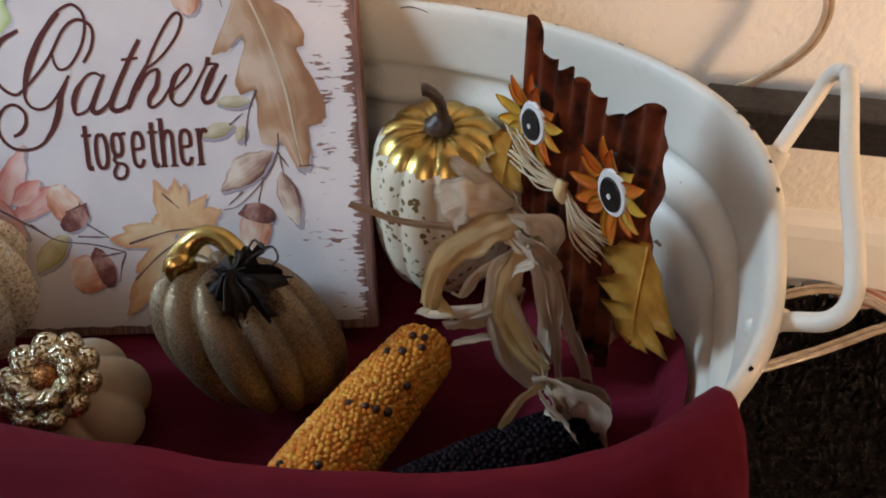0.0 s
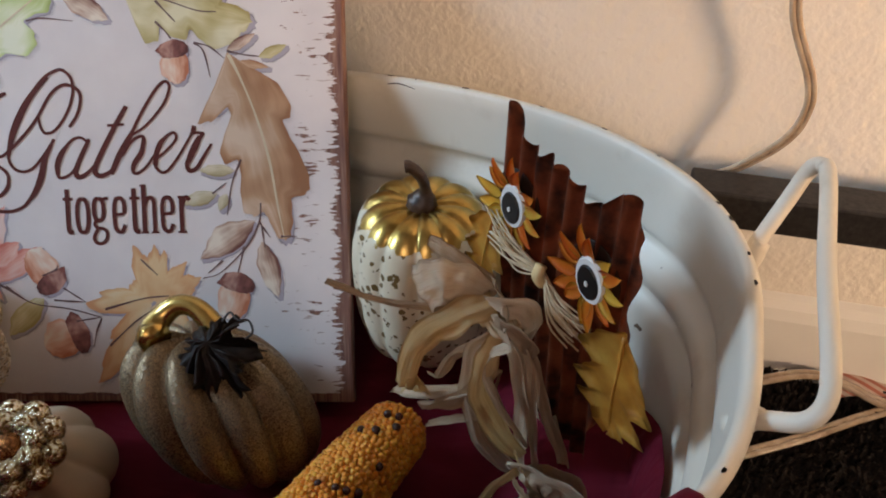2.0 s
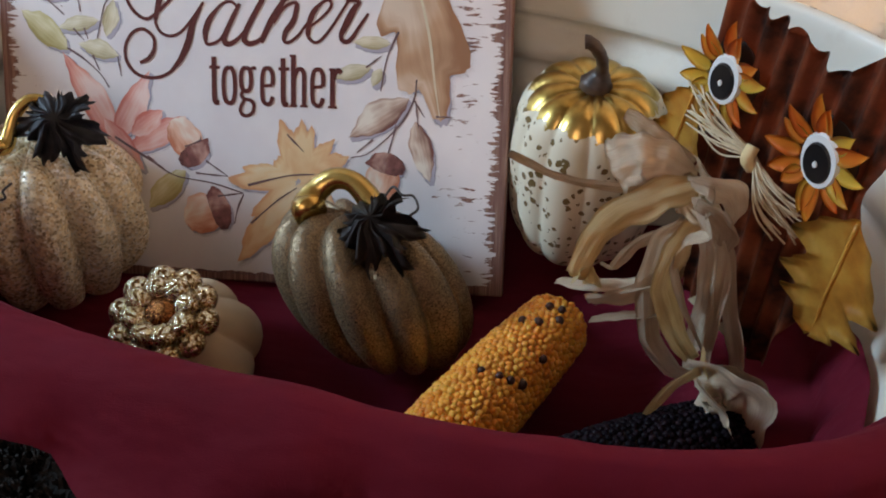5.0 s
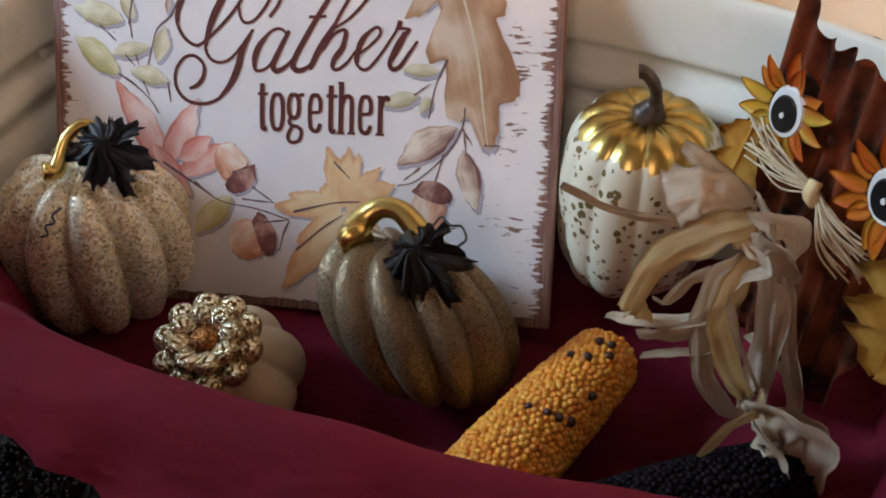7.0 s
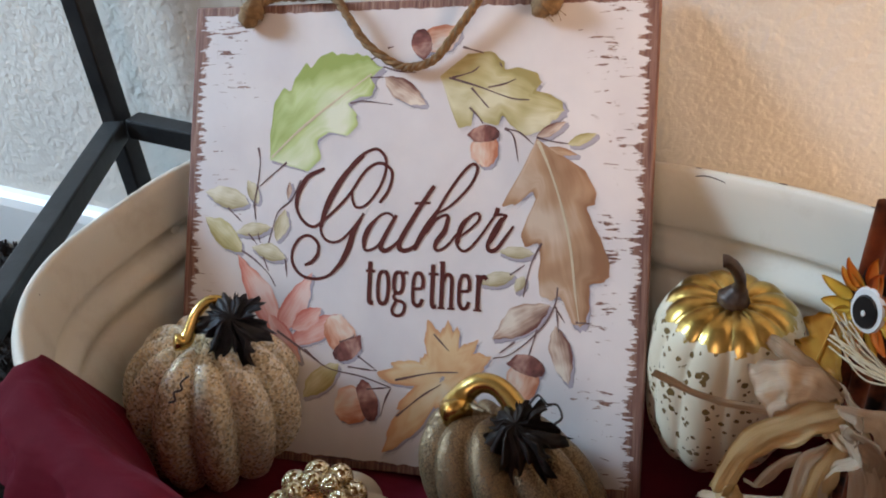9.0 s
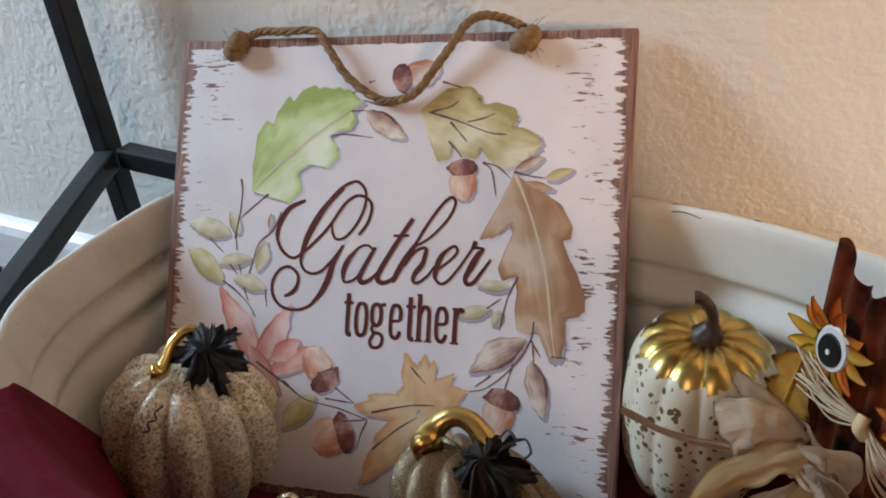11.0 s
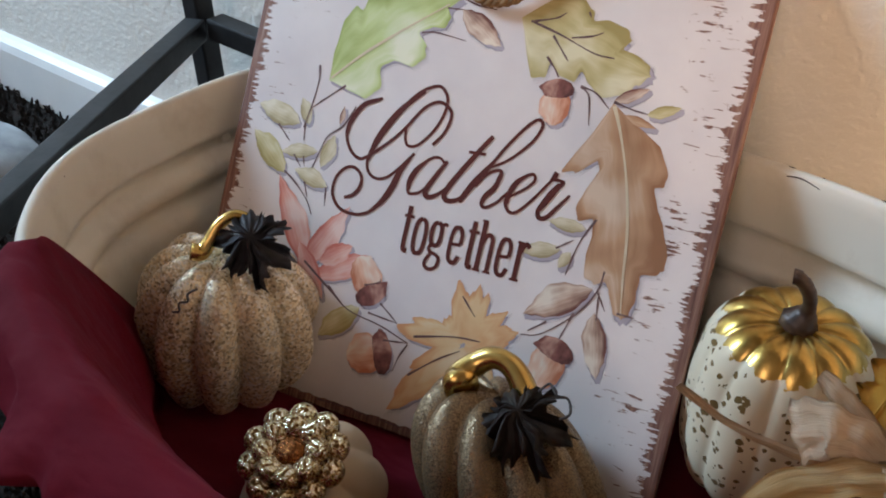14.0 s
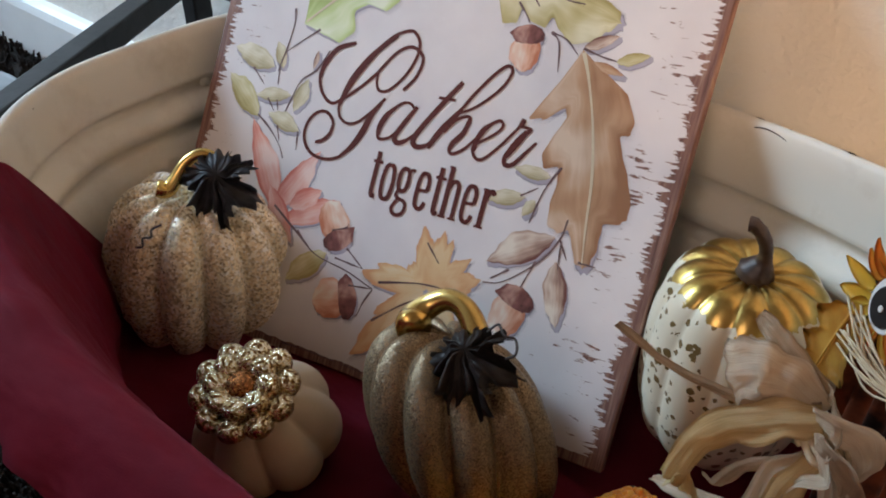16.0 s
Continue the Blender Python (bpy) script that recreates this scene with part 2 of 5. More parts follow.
def speckled_material():
    """Cream lacquer with dull gold speckles, and a torn-edged gold leaf cap above."""
    m = Nodes("speckled_cream_lacquer")
    v = m.n("TexVoronoi", Scale=195.0, Randomness=1.0)
    m.put(v.inputs["Vector"], m.coords())
    size = m.math("MULTIPLY", m.noise(110, 2), 0.95)
    spot = m.math("LESS_THAN", m.math("ADD", v.outputs["Distance"], m.math("MULTIPLY", m.noise(520, 3), 0.42)), m.math("SUBTRACT", size, -0.02))
    spots = m.math("MULTIPLY", spot, m.math("GREATER_THAN", m.noise(60, 2), 0.36))
    sep = m.n("SeparateXYZ")
    m.put(sep.inputs[0], m.coords())
    cap = m.math("GREATER_THAN", m.math("ADD", sep.outputs[2], m.math("MULTIPLY", m.noise(150, 3), 0.012)), 0.0490)
    base = m.ramp(m.noise(20), [(0.3, (0.70, 0.61, 0.45)), (0.7, (0.79, 0.71, 0.55))])
    col = m.mix(spots, base, (0.21, 0.135, 0.05))
    m.set(Base_Color=m.mix(cap, col, m.ramp(m.noise(90, 3), [(0.35, (0.42, 0.27, 0.07)), (0.65, (0.66, 0.46, 0.15))])), Metallic=m.math("MAXIMUM", cap, m.math("MULTIPLY", spots, 0.3)), Roughness=m.math("SUBTRACT", 0.38, m.math("MULTIPLY", cap, 0.09)))
    m.bump(m.noise(260, 3), 0.12, 0.0006)
    return m.m


def tin_leaf_material(name, a, b, c):
    m = Nodes(name)
    m.set(Base_Color=m.ramp(m.noise(70, 4), [(0.3, a), (0.5, b), (0.7, c)]), Roughness=0.45)
    m.bump(m.noise(160), 0.2, 0.0006)
    return m.m


def petal_material():
    m = Nodes("orange_yellow_petal")
    f = m.math("ADD", m.noise(55, 2), m.math("MULTIPLY", m.n("ObjectInfo").outputs["Random"], 0.5))
    m.set(Base_Color=m.ramp(f, [(0.45, (0.80, 0.18, 0.02)), (0.66, (0.84, 0.30, 0.03)), (0.80, (0.82, 0.54, 0.07))]), Roughness=0.45)
    return m.m


MAT["cloth"] = cloth_material()
MAT["husk"] = husk_material("dried_husk", (0.60, 0.42, 0.27), (0.84, 0.69, 0.52), (0.92, 0.83, 0.69))
MAT["husk_gold"] = husk_material("yellowed_husk", (0.64, 0.43, 0.18), (0.86, 0.66, 0.35), (0.92, 0.79, 0.53))
MAT["husk_tan"] = husk_material("tan_husk", (0.40, 0.27, 0.16), (0.62, 0.46, 0.31), (0.78, 0.64, 0.48))
MAT["rust"] = rust_material()
MAT["cord"] = cord_material()
MAT["speckled"] = speckled_material()
MAT["oak_tin"] = tin_leaf_material("yellow_painted_tin", (0.40, 0.16, 0.02), (0.58, 0.29, 0.045), (0.70, 0.43, 0.085))
MAT["petal"] = petal_material()


# ---- building helpers ----
def ease(t):
    t = min(1, max(0, t))
    return t * t * (3 - 2 * t)


def link(name, bm, material, parent=None, m=None, smooth=True):
    me = bpy.data.meshes.new(name)
    bm.to_mesh(me)
    bm.free()
    if smooth:
        me.polygons.foreach_set("use_smooth", [True] * len(me.polygons))
    for one in material if isinstance(material, (list, tuple)) else (material,):
        me.materials.append(one)
    ob = new(name, me)
    if parent:
        ob.parent = parent
    if m is not None:
        ob.matrix_basis = m
    return ob


def part(name, bm, material, parent, label="", m=None, smooth=True):
    return tagged(link(name, bm, material, parent, m, smooth), label)


def thing(name, m, label, category, group=""):
    ob = new(name)
    ob.empty_display_size = 0.02
    ob.matrix_basis = m
    return tagged(ob, label, category, group)


def bevel_box(bm, x0, x1, y0, y1, z0, z1, r=0.0, seg=2):
    g = bmesh.ops.create_cube(bm, size=1, matrix=Matrix.Translation(((x0 + x1) / 2, (y0 + y1) / 2, (z0 + z1) / 2)) @ Matrix.Diagonal((x1 - x0, y1 - y0, z1 - z0, 1)))
    if r:
        es = list({e for v in g["verts"] for e in v.link_edges})
        bmesh.ops.bevel(bm, geom=es, offset=r, segments=seg, affect="EDGES", profile=0.5)
    return bm


def spline(points, n):
    """n+1 points on a smooth line through the given ones."""
    p = [Vector(q) for q in points]
    p = [2 * p[0] - p[1], *p, 2 * p[-1] - p[-2]]
    out = []
    for i in range(n + 1):
        u = i / n * (len(p) - 3)
        k = min(int(u), len(p) - 4)
        f = u - k
        a, b, c, d = p[k:k + 4]
        out.append(0.5 * (2 * b + (c - a) * f + (2 * a - 5 * b + 4 * c - d) * f * f + (3 * b - a - 3 * c + d) * f ** 3))
    return out


def frames_along(pts):
    tan = [(pts[min(i + 1, len(pts) - 1)] - pts[max(i - 1, 0)]).normalized() for i in range(len(pts))]
    up = Vector((0, 0, 1)) if abs(tan[0].z) < 0.9 else Vector((0, 1, 0))
    out = []
    for t in tan:
        side = t.cross(up).normalized()
        up = side.cross(t).normalized()
        out.append((t, side, up))
    return out


def tube(bm, points, radius, n=24, sides=10, closed_ends=True, bumps=0.0):
    """A round bar along a smooth line; radius is a number or a function of 0..1."""
    pts = spline(points, n)
    rings = []
    for i, (p, (t, side, up)) in enumerate(zip(pts, frames_along(pts))):
        r = radius(i / n) if callable(radius) else radius
        ring = []
        for k in range(sides):
            a = 2 * math.pi * k / sides
            rr = r * (1 + bumps * noise.noise(Vector((i * 0.9, k * 1.7, r * 900))))
            ring.append(bm.verts.new(p + side * (rr * math.cos(a)) + up * (rr * math.sin(a))))
        rings.append(ring)
    for a, b in zip(rings, rings[1:]):
        for k in range(sides):
            bm.faces.new((a[k], a[(k + 1) % sides], b[(k + 1) % sides], b[k]))
    if closed_ends:
        bm.faces.new(rings[0][::-1])
        bm.faces.new(rings[-1])
    return bm


def ribbon(bm, points, width, turn, n=28, across=6, curl=0.25, seed=0.0, thick=0.0004):
    """A thin dried strip along a smooth line. width: a function of 0..1; turn: a list of degrees, spread along it."""
    uvl = bm.loops.layers.uv.verify()
    pts = spline(points, n)
    for i in range(n + 1):
        u = i / n * (len(points) - 1)
        k = min(int(u), len(points) - 2)
        pts[i] = pts[i].lerp(Vector(points[k]).lerp(Vector(points[k + 1]), u - k), 0.6)
    rows = []
    for i, (p, (t, side, up)) in enumerate(zip(pts, frames_along(pts))):
        f = i / n
        g = f * (len(turn) - 1)
        k = min(int(g), len(turn) - 2)
        a = radians(turn[k] + (turn[k + 1] - turn[k]) * (g - k))
        s = side * math.cos(a) + up * math.sin(a)
        nn = t.cross(s)
        w = width(f)
        row = []
        for j in range(across + 1):
            q = j / across * 2 - 1
            wob = noise.noise(Vector((f * 7 + seed, q * 1.6, seed * 3.1)))
            fold = curl * w * (abs(q) - 0.4) + 0.26 * w * wob + 0.10 * w * math.sin(q * 8 + seed + f * 5) + 0.14 * w * abs(q - 0.5 * math.sin(seed + f * 4))
            row.append(bm.verts.new(p + s * (q * w * (1 + 0.35 * noise.noise(Vector((f * 6, seed, q * 0.7))))) + nn * fold))
        rows.append(row)
    for i in range(n):
        for j in range(across):
            fc = bm.faces.new((rows[i][j], rows[i][j + 1], rows[i + 1][j + 1], rows[i + 1][j]))
            for lp, (u, v) in zip(fc.loops, ((i, j), (i, j + 1), (i + 1, j + 1), (i + 1, j))):
                lp[uvl].uv = (u / n, v / across)
    bmesh.ops.solidify(bm, geom=bm.faces[:], thickness=thick)
    return bm


def leaf(bm, length, width, n=36, bend=0.0, cup=0.0, thick=0.0, sides=None):
    """A leaf or petal from its base at the origin along x; sides: half widths along it, as parts of width / 2, for each side."""
    uvl = bm.loops.layers.uv.verify()
    rows = []
    for i in range(n + 1):
        t = i / n
        w = []
        for sgn in (0, 1):
            body = 1.55 * (t + 0.02) ** 0.35 * max(0, 1 - t) ** 0.8
            if sides:
                stops = sides[sgn]
                k = max(j for j in range(len(stops) - 1) if stops[j][0] <= t)
                (ta, wa), (tb, wb) = stops[k], stops[k + 1]
                body = wa + (wb - wa) * ease((t - ta) / (tb - ta))
            w.append(width / 2 * body)
        mid = bend * length * math.sin(math.pi * t)
        row = []
        for q in (-1, -0.5, 0, 0.5, 1):
            row.append(bm.verts.new((t * length + (0.10 * length * abs(q) * math.sin(math.pi * t) if sides else 0), mid + q * w[0 if q < 0 else 1], cup * (q * q) * width + (0.0 if cup == 0 else 0.04 * length * math.sin(3 * t)))))
        rows.append(row)
    for i in range(n):
        for j in range(4):
            fc = bm.faces.new((rows[i][j], rows[i + 1][j], rows[i + 1][j + 1], rows[i][j + 1]))
            for lp, (a, b) in zip(fc.loops, ((i, j), (i + 1, j), (i + 1, j + 1), (i, j + 1))):
                lp[uvl].uv = (a / n, b / 4)
    if thick:
        bmesh.ops.solidify(bm, geom=bm.faces[:], thickness=thick)
    return bm


def pumpkin(bm, radius, half, ribs, groove, flat_top=0.18, flat_bottom=0.1, power=2.3, squash=1.0, nu=None, nv=30):
    """A ribbed pumpkin about z, its middle at the origin, dimpled at the stem."""
    nu = nu or ribs * 8
    rings = []
    for i in range(nv + 1):
        a = math.pi * (i / nv) - math.pi / 2
        c, s = math.cos(a), math.sin(a)
        r = radius * max(c, 0) ** (2 / power)
        z = half * math.copysign(abs(s) ** (2 / power), s)
        dim = math.exp(-(r / (0.42 * radius)) ** 2)
        z -= (flat_top if s > 0 else -flat_bottom) * half * dim
        ring = []
        for k in range(nu):
            th = 2 * math.pi * k / nu
            cut = abs(math.sin(ribs * th / 2)) ** 0.72
            rr = r * (1 - groove * (1 - cut)) * (1 + 0.02 * math.sin(3 * th + 1))
            ring.append(bm.verts.new((rr * math.cos(th), rr * math.sin(th) * squash, z * (1 - 0.5 * groove * (1 - cut) * abs(s)))))
        rings.append(ring)
    for a, b in zip(rings, rings[1:]):
        for k in range(nu):
            bm.faces.new((a[k], a[(k + 1) % nu], b[(k + 1) % nu], b[k]))
    bmesh.ops.remove_doubles(bm, verts=bm.verts, dist=1e-6)
    return bm


def axes(origin, z, x_hint):
    """A pose at origin whose z runs along z and whose x is near x_hint."""
    z = Vector(z).normalized()
    x = Vector(x_hint)
    x = (x - z * x.dot(z)).normalized()
    y = z.cross(x)
    m = Matrix((x, y, z)).transposed().to_4x4()
    m.translation = origin
    return m


# ---- the room ----
def room_box(name, boxes, material, label, category):
    bm = bmesh.new()
    for b in boxes:
        bevel_box(bm, *b)
    ob = link(name, bm, material, None, ROOM, smooth=False)
    return tagged(ob, label, category, kind="structure")


X0, X1, Y0, H = -1.75, 1.75, -2.6, 2.4
room_box("wall_north", [(X0 - 0.1, X1 + 0.1, WALL_D, WALL_D + 0.1, 0, H)], MAT["wall"], "cream painted wall with orange-peel texture", "wall")
wl, wr, wb = WINDOW_L, WINDOW_R, WINDOW_B
room_box("wall_south", [(X0 - 0.1, wl[0] - 0.5, Y0 - 0.1, Y0, 0, H), (wl[0] + 0.5, X1 + 0.1, Y0 - 0.1, Y0, 0, H), (wl[0] - 0.5, wl[0] + 0.5, Y0 - 0.1, Y0, 0, wl[2] - 0.6), (wl[0] - 0.5, wl[0] + 0.5, Y0 - 0.1, Y0, wl[2] + 0.6, H)], MAT["wall"], "cream painted wall with a window opening", "wall")
room_box("wall_west", [(X0 - 0.1, X0, Y0, wb[1] - 0.3, 0, H), (X0 - 0.1, X0, wb[1] + 0.3, WALL_D, 0, H), (X0 - 0.1, X0, wb[1] - 0.3, wb[1] + 0.3, 0, wb[2] - 0.4), (X0 - 0.1, X0, wb[1] - 0.3, wb[1] + 0.3, wb[2] + 0.4, H)], MAT["wall"], "cream painted side wall with a window opening", "wall")
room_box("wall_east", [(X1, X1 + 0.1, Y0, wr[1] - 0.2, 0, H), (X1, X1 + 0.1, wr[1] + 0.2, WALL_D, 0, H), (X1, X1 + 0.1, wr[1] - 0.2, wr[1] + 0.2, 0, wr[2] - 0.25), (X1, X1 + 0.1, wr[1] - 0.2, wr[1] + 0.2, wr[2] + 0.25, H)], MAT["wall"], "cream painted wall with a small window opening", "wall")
room_box("ceiling", [(X0 - 0.1, X1 + 0.1, Y0 - 0.1, WALL_D + 0.1, H, H + 0.1)], MAT["trim"], "plain white ceiling", "ceiling")


def carpet():
    bm = bmesh.new()
    bmesh.ops.create_grid(bm, x_segments=2, y_segments=2, size=0.5, matrix=Matrix.Translation(((X0 + X1) / 2, (Y0 + WALL_D) / 2, -0.004)) @ Matrix.Diagonal((X1 - X0, WALL_D - Y0, 1, 1)))
    tagged(link("floor", bm, MAT["carpet"], None, ROOM), "dark brown cut-pile carpet", "carpet", kind="structure")
    # pile: short leaning tufts over the stretch beside the tub
    rnd = random.Random(4)
    vs, fs = [], []
    spots = [(-1.0, -0.2, 9000, -0.42, 0.05), (0.16, 0.62, 9000, -0.42, 0.055), (-0.3, 0.25, 5000, -0.42, -0.22)]
    for x0, x1, count, y0, y1 in spots:
        for _ in range(count):
            x, y = rnd.uniform(x0, x1), rnd.uniform(y0, y1)
            h, w, a = rnd.uniform(0.007, 0.013), rnd.uniform(0.0012, 0.0022), rnd.uniform(0, 6.283)
            lx, ly = rnd.uniform(-0.005, 0.005), rnd.uniform(-0.005, 0.005)
            k = len(vs)
            for j in range(3):
                b = a + j * 2.094
                vs.append((x + w * math.cos(b), y + w * math.sin(b), -0.005))
            for j in range(3):
                b = a + j * 2.094
                vs.append((x + lx + 0.7 * w * math.cos(b), y + ly + 0.7 * w * math.sin(b), -0.005 + h))
            fs += [(k, k + 1, k + 4, k + 3), (k + 1, k + 2, k + 5, k + 4), (k + 2, k, k + 3, k + 5), (k + 3, k + 4, k + 5)]
    me = bpy.data.meshes.new("carpet_pile")
    me.from_pydata(vs, [], fs)
    me.materials.append(MAT["carpet"])
    ob = new("carpet_pile", me)
    ob.matrix_basis = ROOM
    tagged(ob, "dark brown carpet tufts", "carpet", kind="stuff")


carpet()


def baseboard():
    bm = bmesh.new()
    prof = [(0, -0.012), (0.012, -0.012), (0.012, 0.048), (0.0095, 0.056), (0.005, 0.060), (0.0, 0.062)]
    rows = []
    for x in (X0, X1):
        rows.append([bm.verts.new((x, WALL_D - d, z)) for d, z in prof])
    for i in range(len(prof) - 1):
        bm.faces.new((rows[0][i], rows[1][i], rows[1][i + 1], rows[0][i + 1]))
    bmesh.ops.recalc_face_normals(bm, faces=bm.faces)
    tagged(link("baseboard", bm, MAT["trim"], None, ROOM, smooth=False), "white painted baseboard along the wall", "baseboard", kind="structure")


baseboard()


# ---- the metal stand ----
def stand():
    st = thing("metal_stand", pose(0, 0, 0), "black square-tube metal stand frame behind the tub", "stand")
    w = 0.0080

    def bar(name, a, b, mat, half=w, label=""):
        a, b = Vector(a), Vector(b)
        bm = bmesh.new()
        ln = (b - a).length
        bevel_box(bm, -half, half, -half, half, 0, ln, 0.0016, 2)
        up = (0, 0, 1) if abs((b - a).normalized().z) < 0.9 else (math.cos(radians(PSI)), -math.sin(radians(PSI)), 0)
        part(name, bm, mat, st, label, axes(a, b - a, up), smooth=False)

    k = Vector((-0.4010, 0.0880, 0.1750))
    ex = Vector((math.cos(radians(PSI)), -math.sin(radians(PSI)), 0))
    bar("leg", k + Vector((0, 0, -0.19)), k + Vector((-0.016, 0.002, 0.60)), MAT["metal"])
    bar("rear_rail", k + ex * 0.012, k + ex * 0.585 + Vector((0, 0, -0.022)), MAT["metal"])
    bar("side_rail", k + Vector((0.003, -0.012, 0)), k + Vector((0.10, -0.32, 0.0)), MAT["metal"])
    bar("front_rail", k + ex * 0.597 + Vector((0, 0, -0.022)), k + ex * 1.25 + Vector((0, 0, -0.027)), MAT["rough_metal"], 0.0115, "pitted black cast rail")
    bar("leg", k + ex * 1.262 + Vector((0, 0, -0.19)), k + ex * 1.262 + Vector((0, 0, 0.60)), MAT["metal"])


stand()


# ---- the tub ----
TA, TB, TTH, TCX, TCY = 0.2471, 0.1442, radians(-9.7), -0.0625, -0.1186
TP = {(True, True): 2.25, (False, True): 3.9, (False, False): 2.1, (True, False): 3.2}   # squareness by quarter: right, back


def rim_point(phi, off=0.0):
    """A point of the tub's oval at the angle phi, off metres outward, and the outward way."""
    def at(p):
        c, s = math.cos(p), math.sin(p)
        e = 2 / TP[c > 0, s > 0]
        u = TA * math.copysign(abs(c) ** e, c)
        v = TB * math.copysign(abs(s) ** e, s)
        return Vector((TCX + u * math.cos(TTH) - v * math.sin(TTH), TCY + u * math.sin(TTH) + v * math.cos(TTH), 0))
    p = at(phi)
    t = (at(phi + 0.01) - at(phi - 0.01)).normalized()
    out = Vector((t.y, -t.x, 0))
    return p + out * off, out


def rim_z(x):
    return 0.2112 + 0.052 * (x - 0.03)


def tub():
    tb = thing("oval_tub", pose(0, 0, 0), "white enamelled oval metal tub with chipped rim on the carpet", "tub")
    prof = [(-0.036, 0.004), (-0.034, 0.002), (-0.012, 0.132), (-0.0085, 0.146), (-0.0045, 0.153), (-0.0040, 0.157), (-0.0075, 0.165), (-0.0035, 0.173), (0.0005, 0.178), (0.0005, 0.182), (-0.002, 0.189), (0.0, 0.212),
            (0.0030, 0.2165), (0.0045, 0.2205), (0.0028, 0.2235), (0.0, 0.2245), (-0.0022, 0.222), (-0.0028, 0.215),
            (-0.0060, 0.1915), (-0.0064, 0.1890), (-0.0052, 0.1872), (-0.0020, 0.1850), (-0.0016, 0.1815), (-0.0030, 0.1785), (-0.0085, 0.1755), (-0.0120, 0.1700), (-0.0122, 0.1655), (-0.0108, 0.1625), (-0.0076, 0.1600), (-0.0074, 0.1560), (-0.0090, 0.1535), (-0.0135, 0.1505), (-0.0155, 0.135), (-0.037, 0.008)]
    nn = 160
    bm = bmesh.new()
    rows = []
    for i in range(nn):
        ph = 2 * math.pi * i / nn
        row = []
        for d, z in prof:
            p, _ = rim_point(ph, d)
            p.z = z * rim_z(p.x) / 0.22
            row.append(bm.verts.new(p))
        rows.append(row)
    for i in range(nn):
        a, b = rows[i], rows[(i + 1) % nn]
        for j in range(len(prof) - 1):
            bm.faces.new((a[j], b[j], b[j + 1], a[j + 1]))
    bm.faces.new([r[-1] for r in rows])
    bm.faces.new([r[0] for r in rows][::-1])
    bmesh.ops.recalc_face_normals(bm, faces=bm.faces)
    part("body", bm, MAT["enamel"], tb)
    # the raised bail handle at the right end
    bm = bmesh.new()
    tube(bm, [(0.187, -0.120, 0.203), (0.190, -0.117, 0.210), (0.204, -0.103, 0.228), (0.2125, -0.0945, 0.2385), (0.2165, -0.0955, 0.2415), (0.2165, -0.105, 0.2420), (0.2025, -0.160, 0.2420), (0.1960, -0.199, 0.2365), (0.193, -0.2120, 0.231), (0.187, -0.2155, 0.225), (0.179, -0.209, 0.2165), (0.172, -0.203, 0.209)], 0.0034, 70, 14)
    part("handle", bm, MAT["enamel"], tb, "white enamelled bail handle")
    for a, b in (((0.184, -0.122, 0.200), (0.194, -0.116, 0.216)), ((0.169, -0.201, 0.202), (0.177, -0.206, 0.215))):
        bm = bmesh.new()
        tube(bm, [a, (Vector(a) + Vector(b)) / 2 + Vector((0.002, 0, 0)), b], lambda f: 0.0040 - 0.0005 * f, 8, 12)
        part("handle_lug", bm, MAT["enamel"], tb)
    for ph, z in ((2.78, 0.187), (2.98, 0.184)):
        p, o = rim_point(ph, -0.0045)
        p.z = z * rim_z(p.x) / 0.22
        bm = bmesh.new()
        bmesh.ops.create_uvsphere(bm, u_segments=12, v_segments=8, radius=0.0032)
        bmesh.ops.scale(bm, vec=(1, 1, 0.35), verts=bm.verts)
        part("rivet", bm, MAT["enamel"], tb, "", axes(p, -o, (0, 0, 1)))
    for ph, z, ln in ((1.36, 0.221, 0.016), (1.345, 0.190, 0.020), (0.98, 0.184, 0.010)):
        bm = bmesh.new()
        pts = []
        for k in range(4):
            p, o = rim_point(ph - k * ln / 0.75, -0.0021)
            p.z = (z + 0.0012 * math.sin(k * 1.3)) * rim_z(p.x) / 0.22
            pts.append(p)
        tube(bm, pts, 0.0004, 10, 5)
        part("scratch", bm, MAT["stem"], tb, "thin dark scratch")
    # bare chips along the rim
    rnd = random.Random(11)
    for ph in (0.06, 0.30, 0.37, 0.62, 0.80, 0.98, 1.18, 1.30, 1.36, 1.62, 2.60, 2.64, 2.70, 2.86, 3.05, 5.92, 0.16):
        p, o = rim_point(ph, 0.0015)
        p.z = 0.2240 * rim_z(p.x) / 0.22
        bm = bmesh.new()
        s = rnd.uniform(0.0009, 0.0022)
        vs = [bm.verts.new((s * rnd.uniform(0.5, 1.6) * math.cos(a), 0.6 * s * rnd.uniform(0.5, 1.5) * math.sin(a), 0.0002)) for a in [6.283 * k / 8 for k in range(8)]]
        bm.faces.new(vs)
        bmesh.ops.solidify(bm, geom=bm.faces[:], thickness=0.0004)
        part("chip", bm, MAT["stem"], tb, "bare dark metal chip", axes(p, Vector((0, 0, 1)) + 0.3 * o, Vector((-o.y, o.x, 0))))


tub()


# ---- the cloth ----
def floor_z(x, y):
    s = min(1, max(0, (x - 0.07) / 0.06))
    f = min(1, max(0, (-0.185 - y) / 0.06))
    return 0.066 + 0.034 * s * s * (3 - 2 * s) + 0.022 * f * f


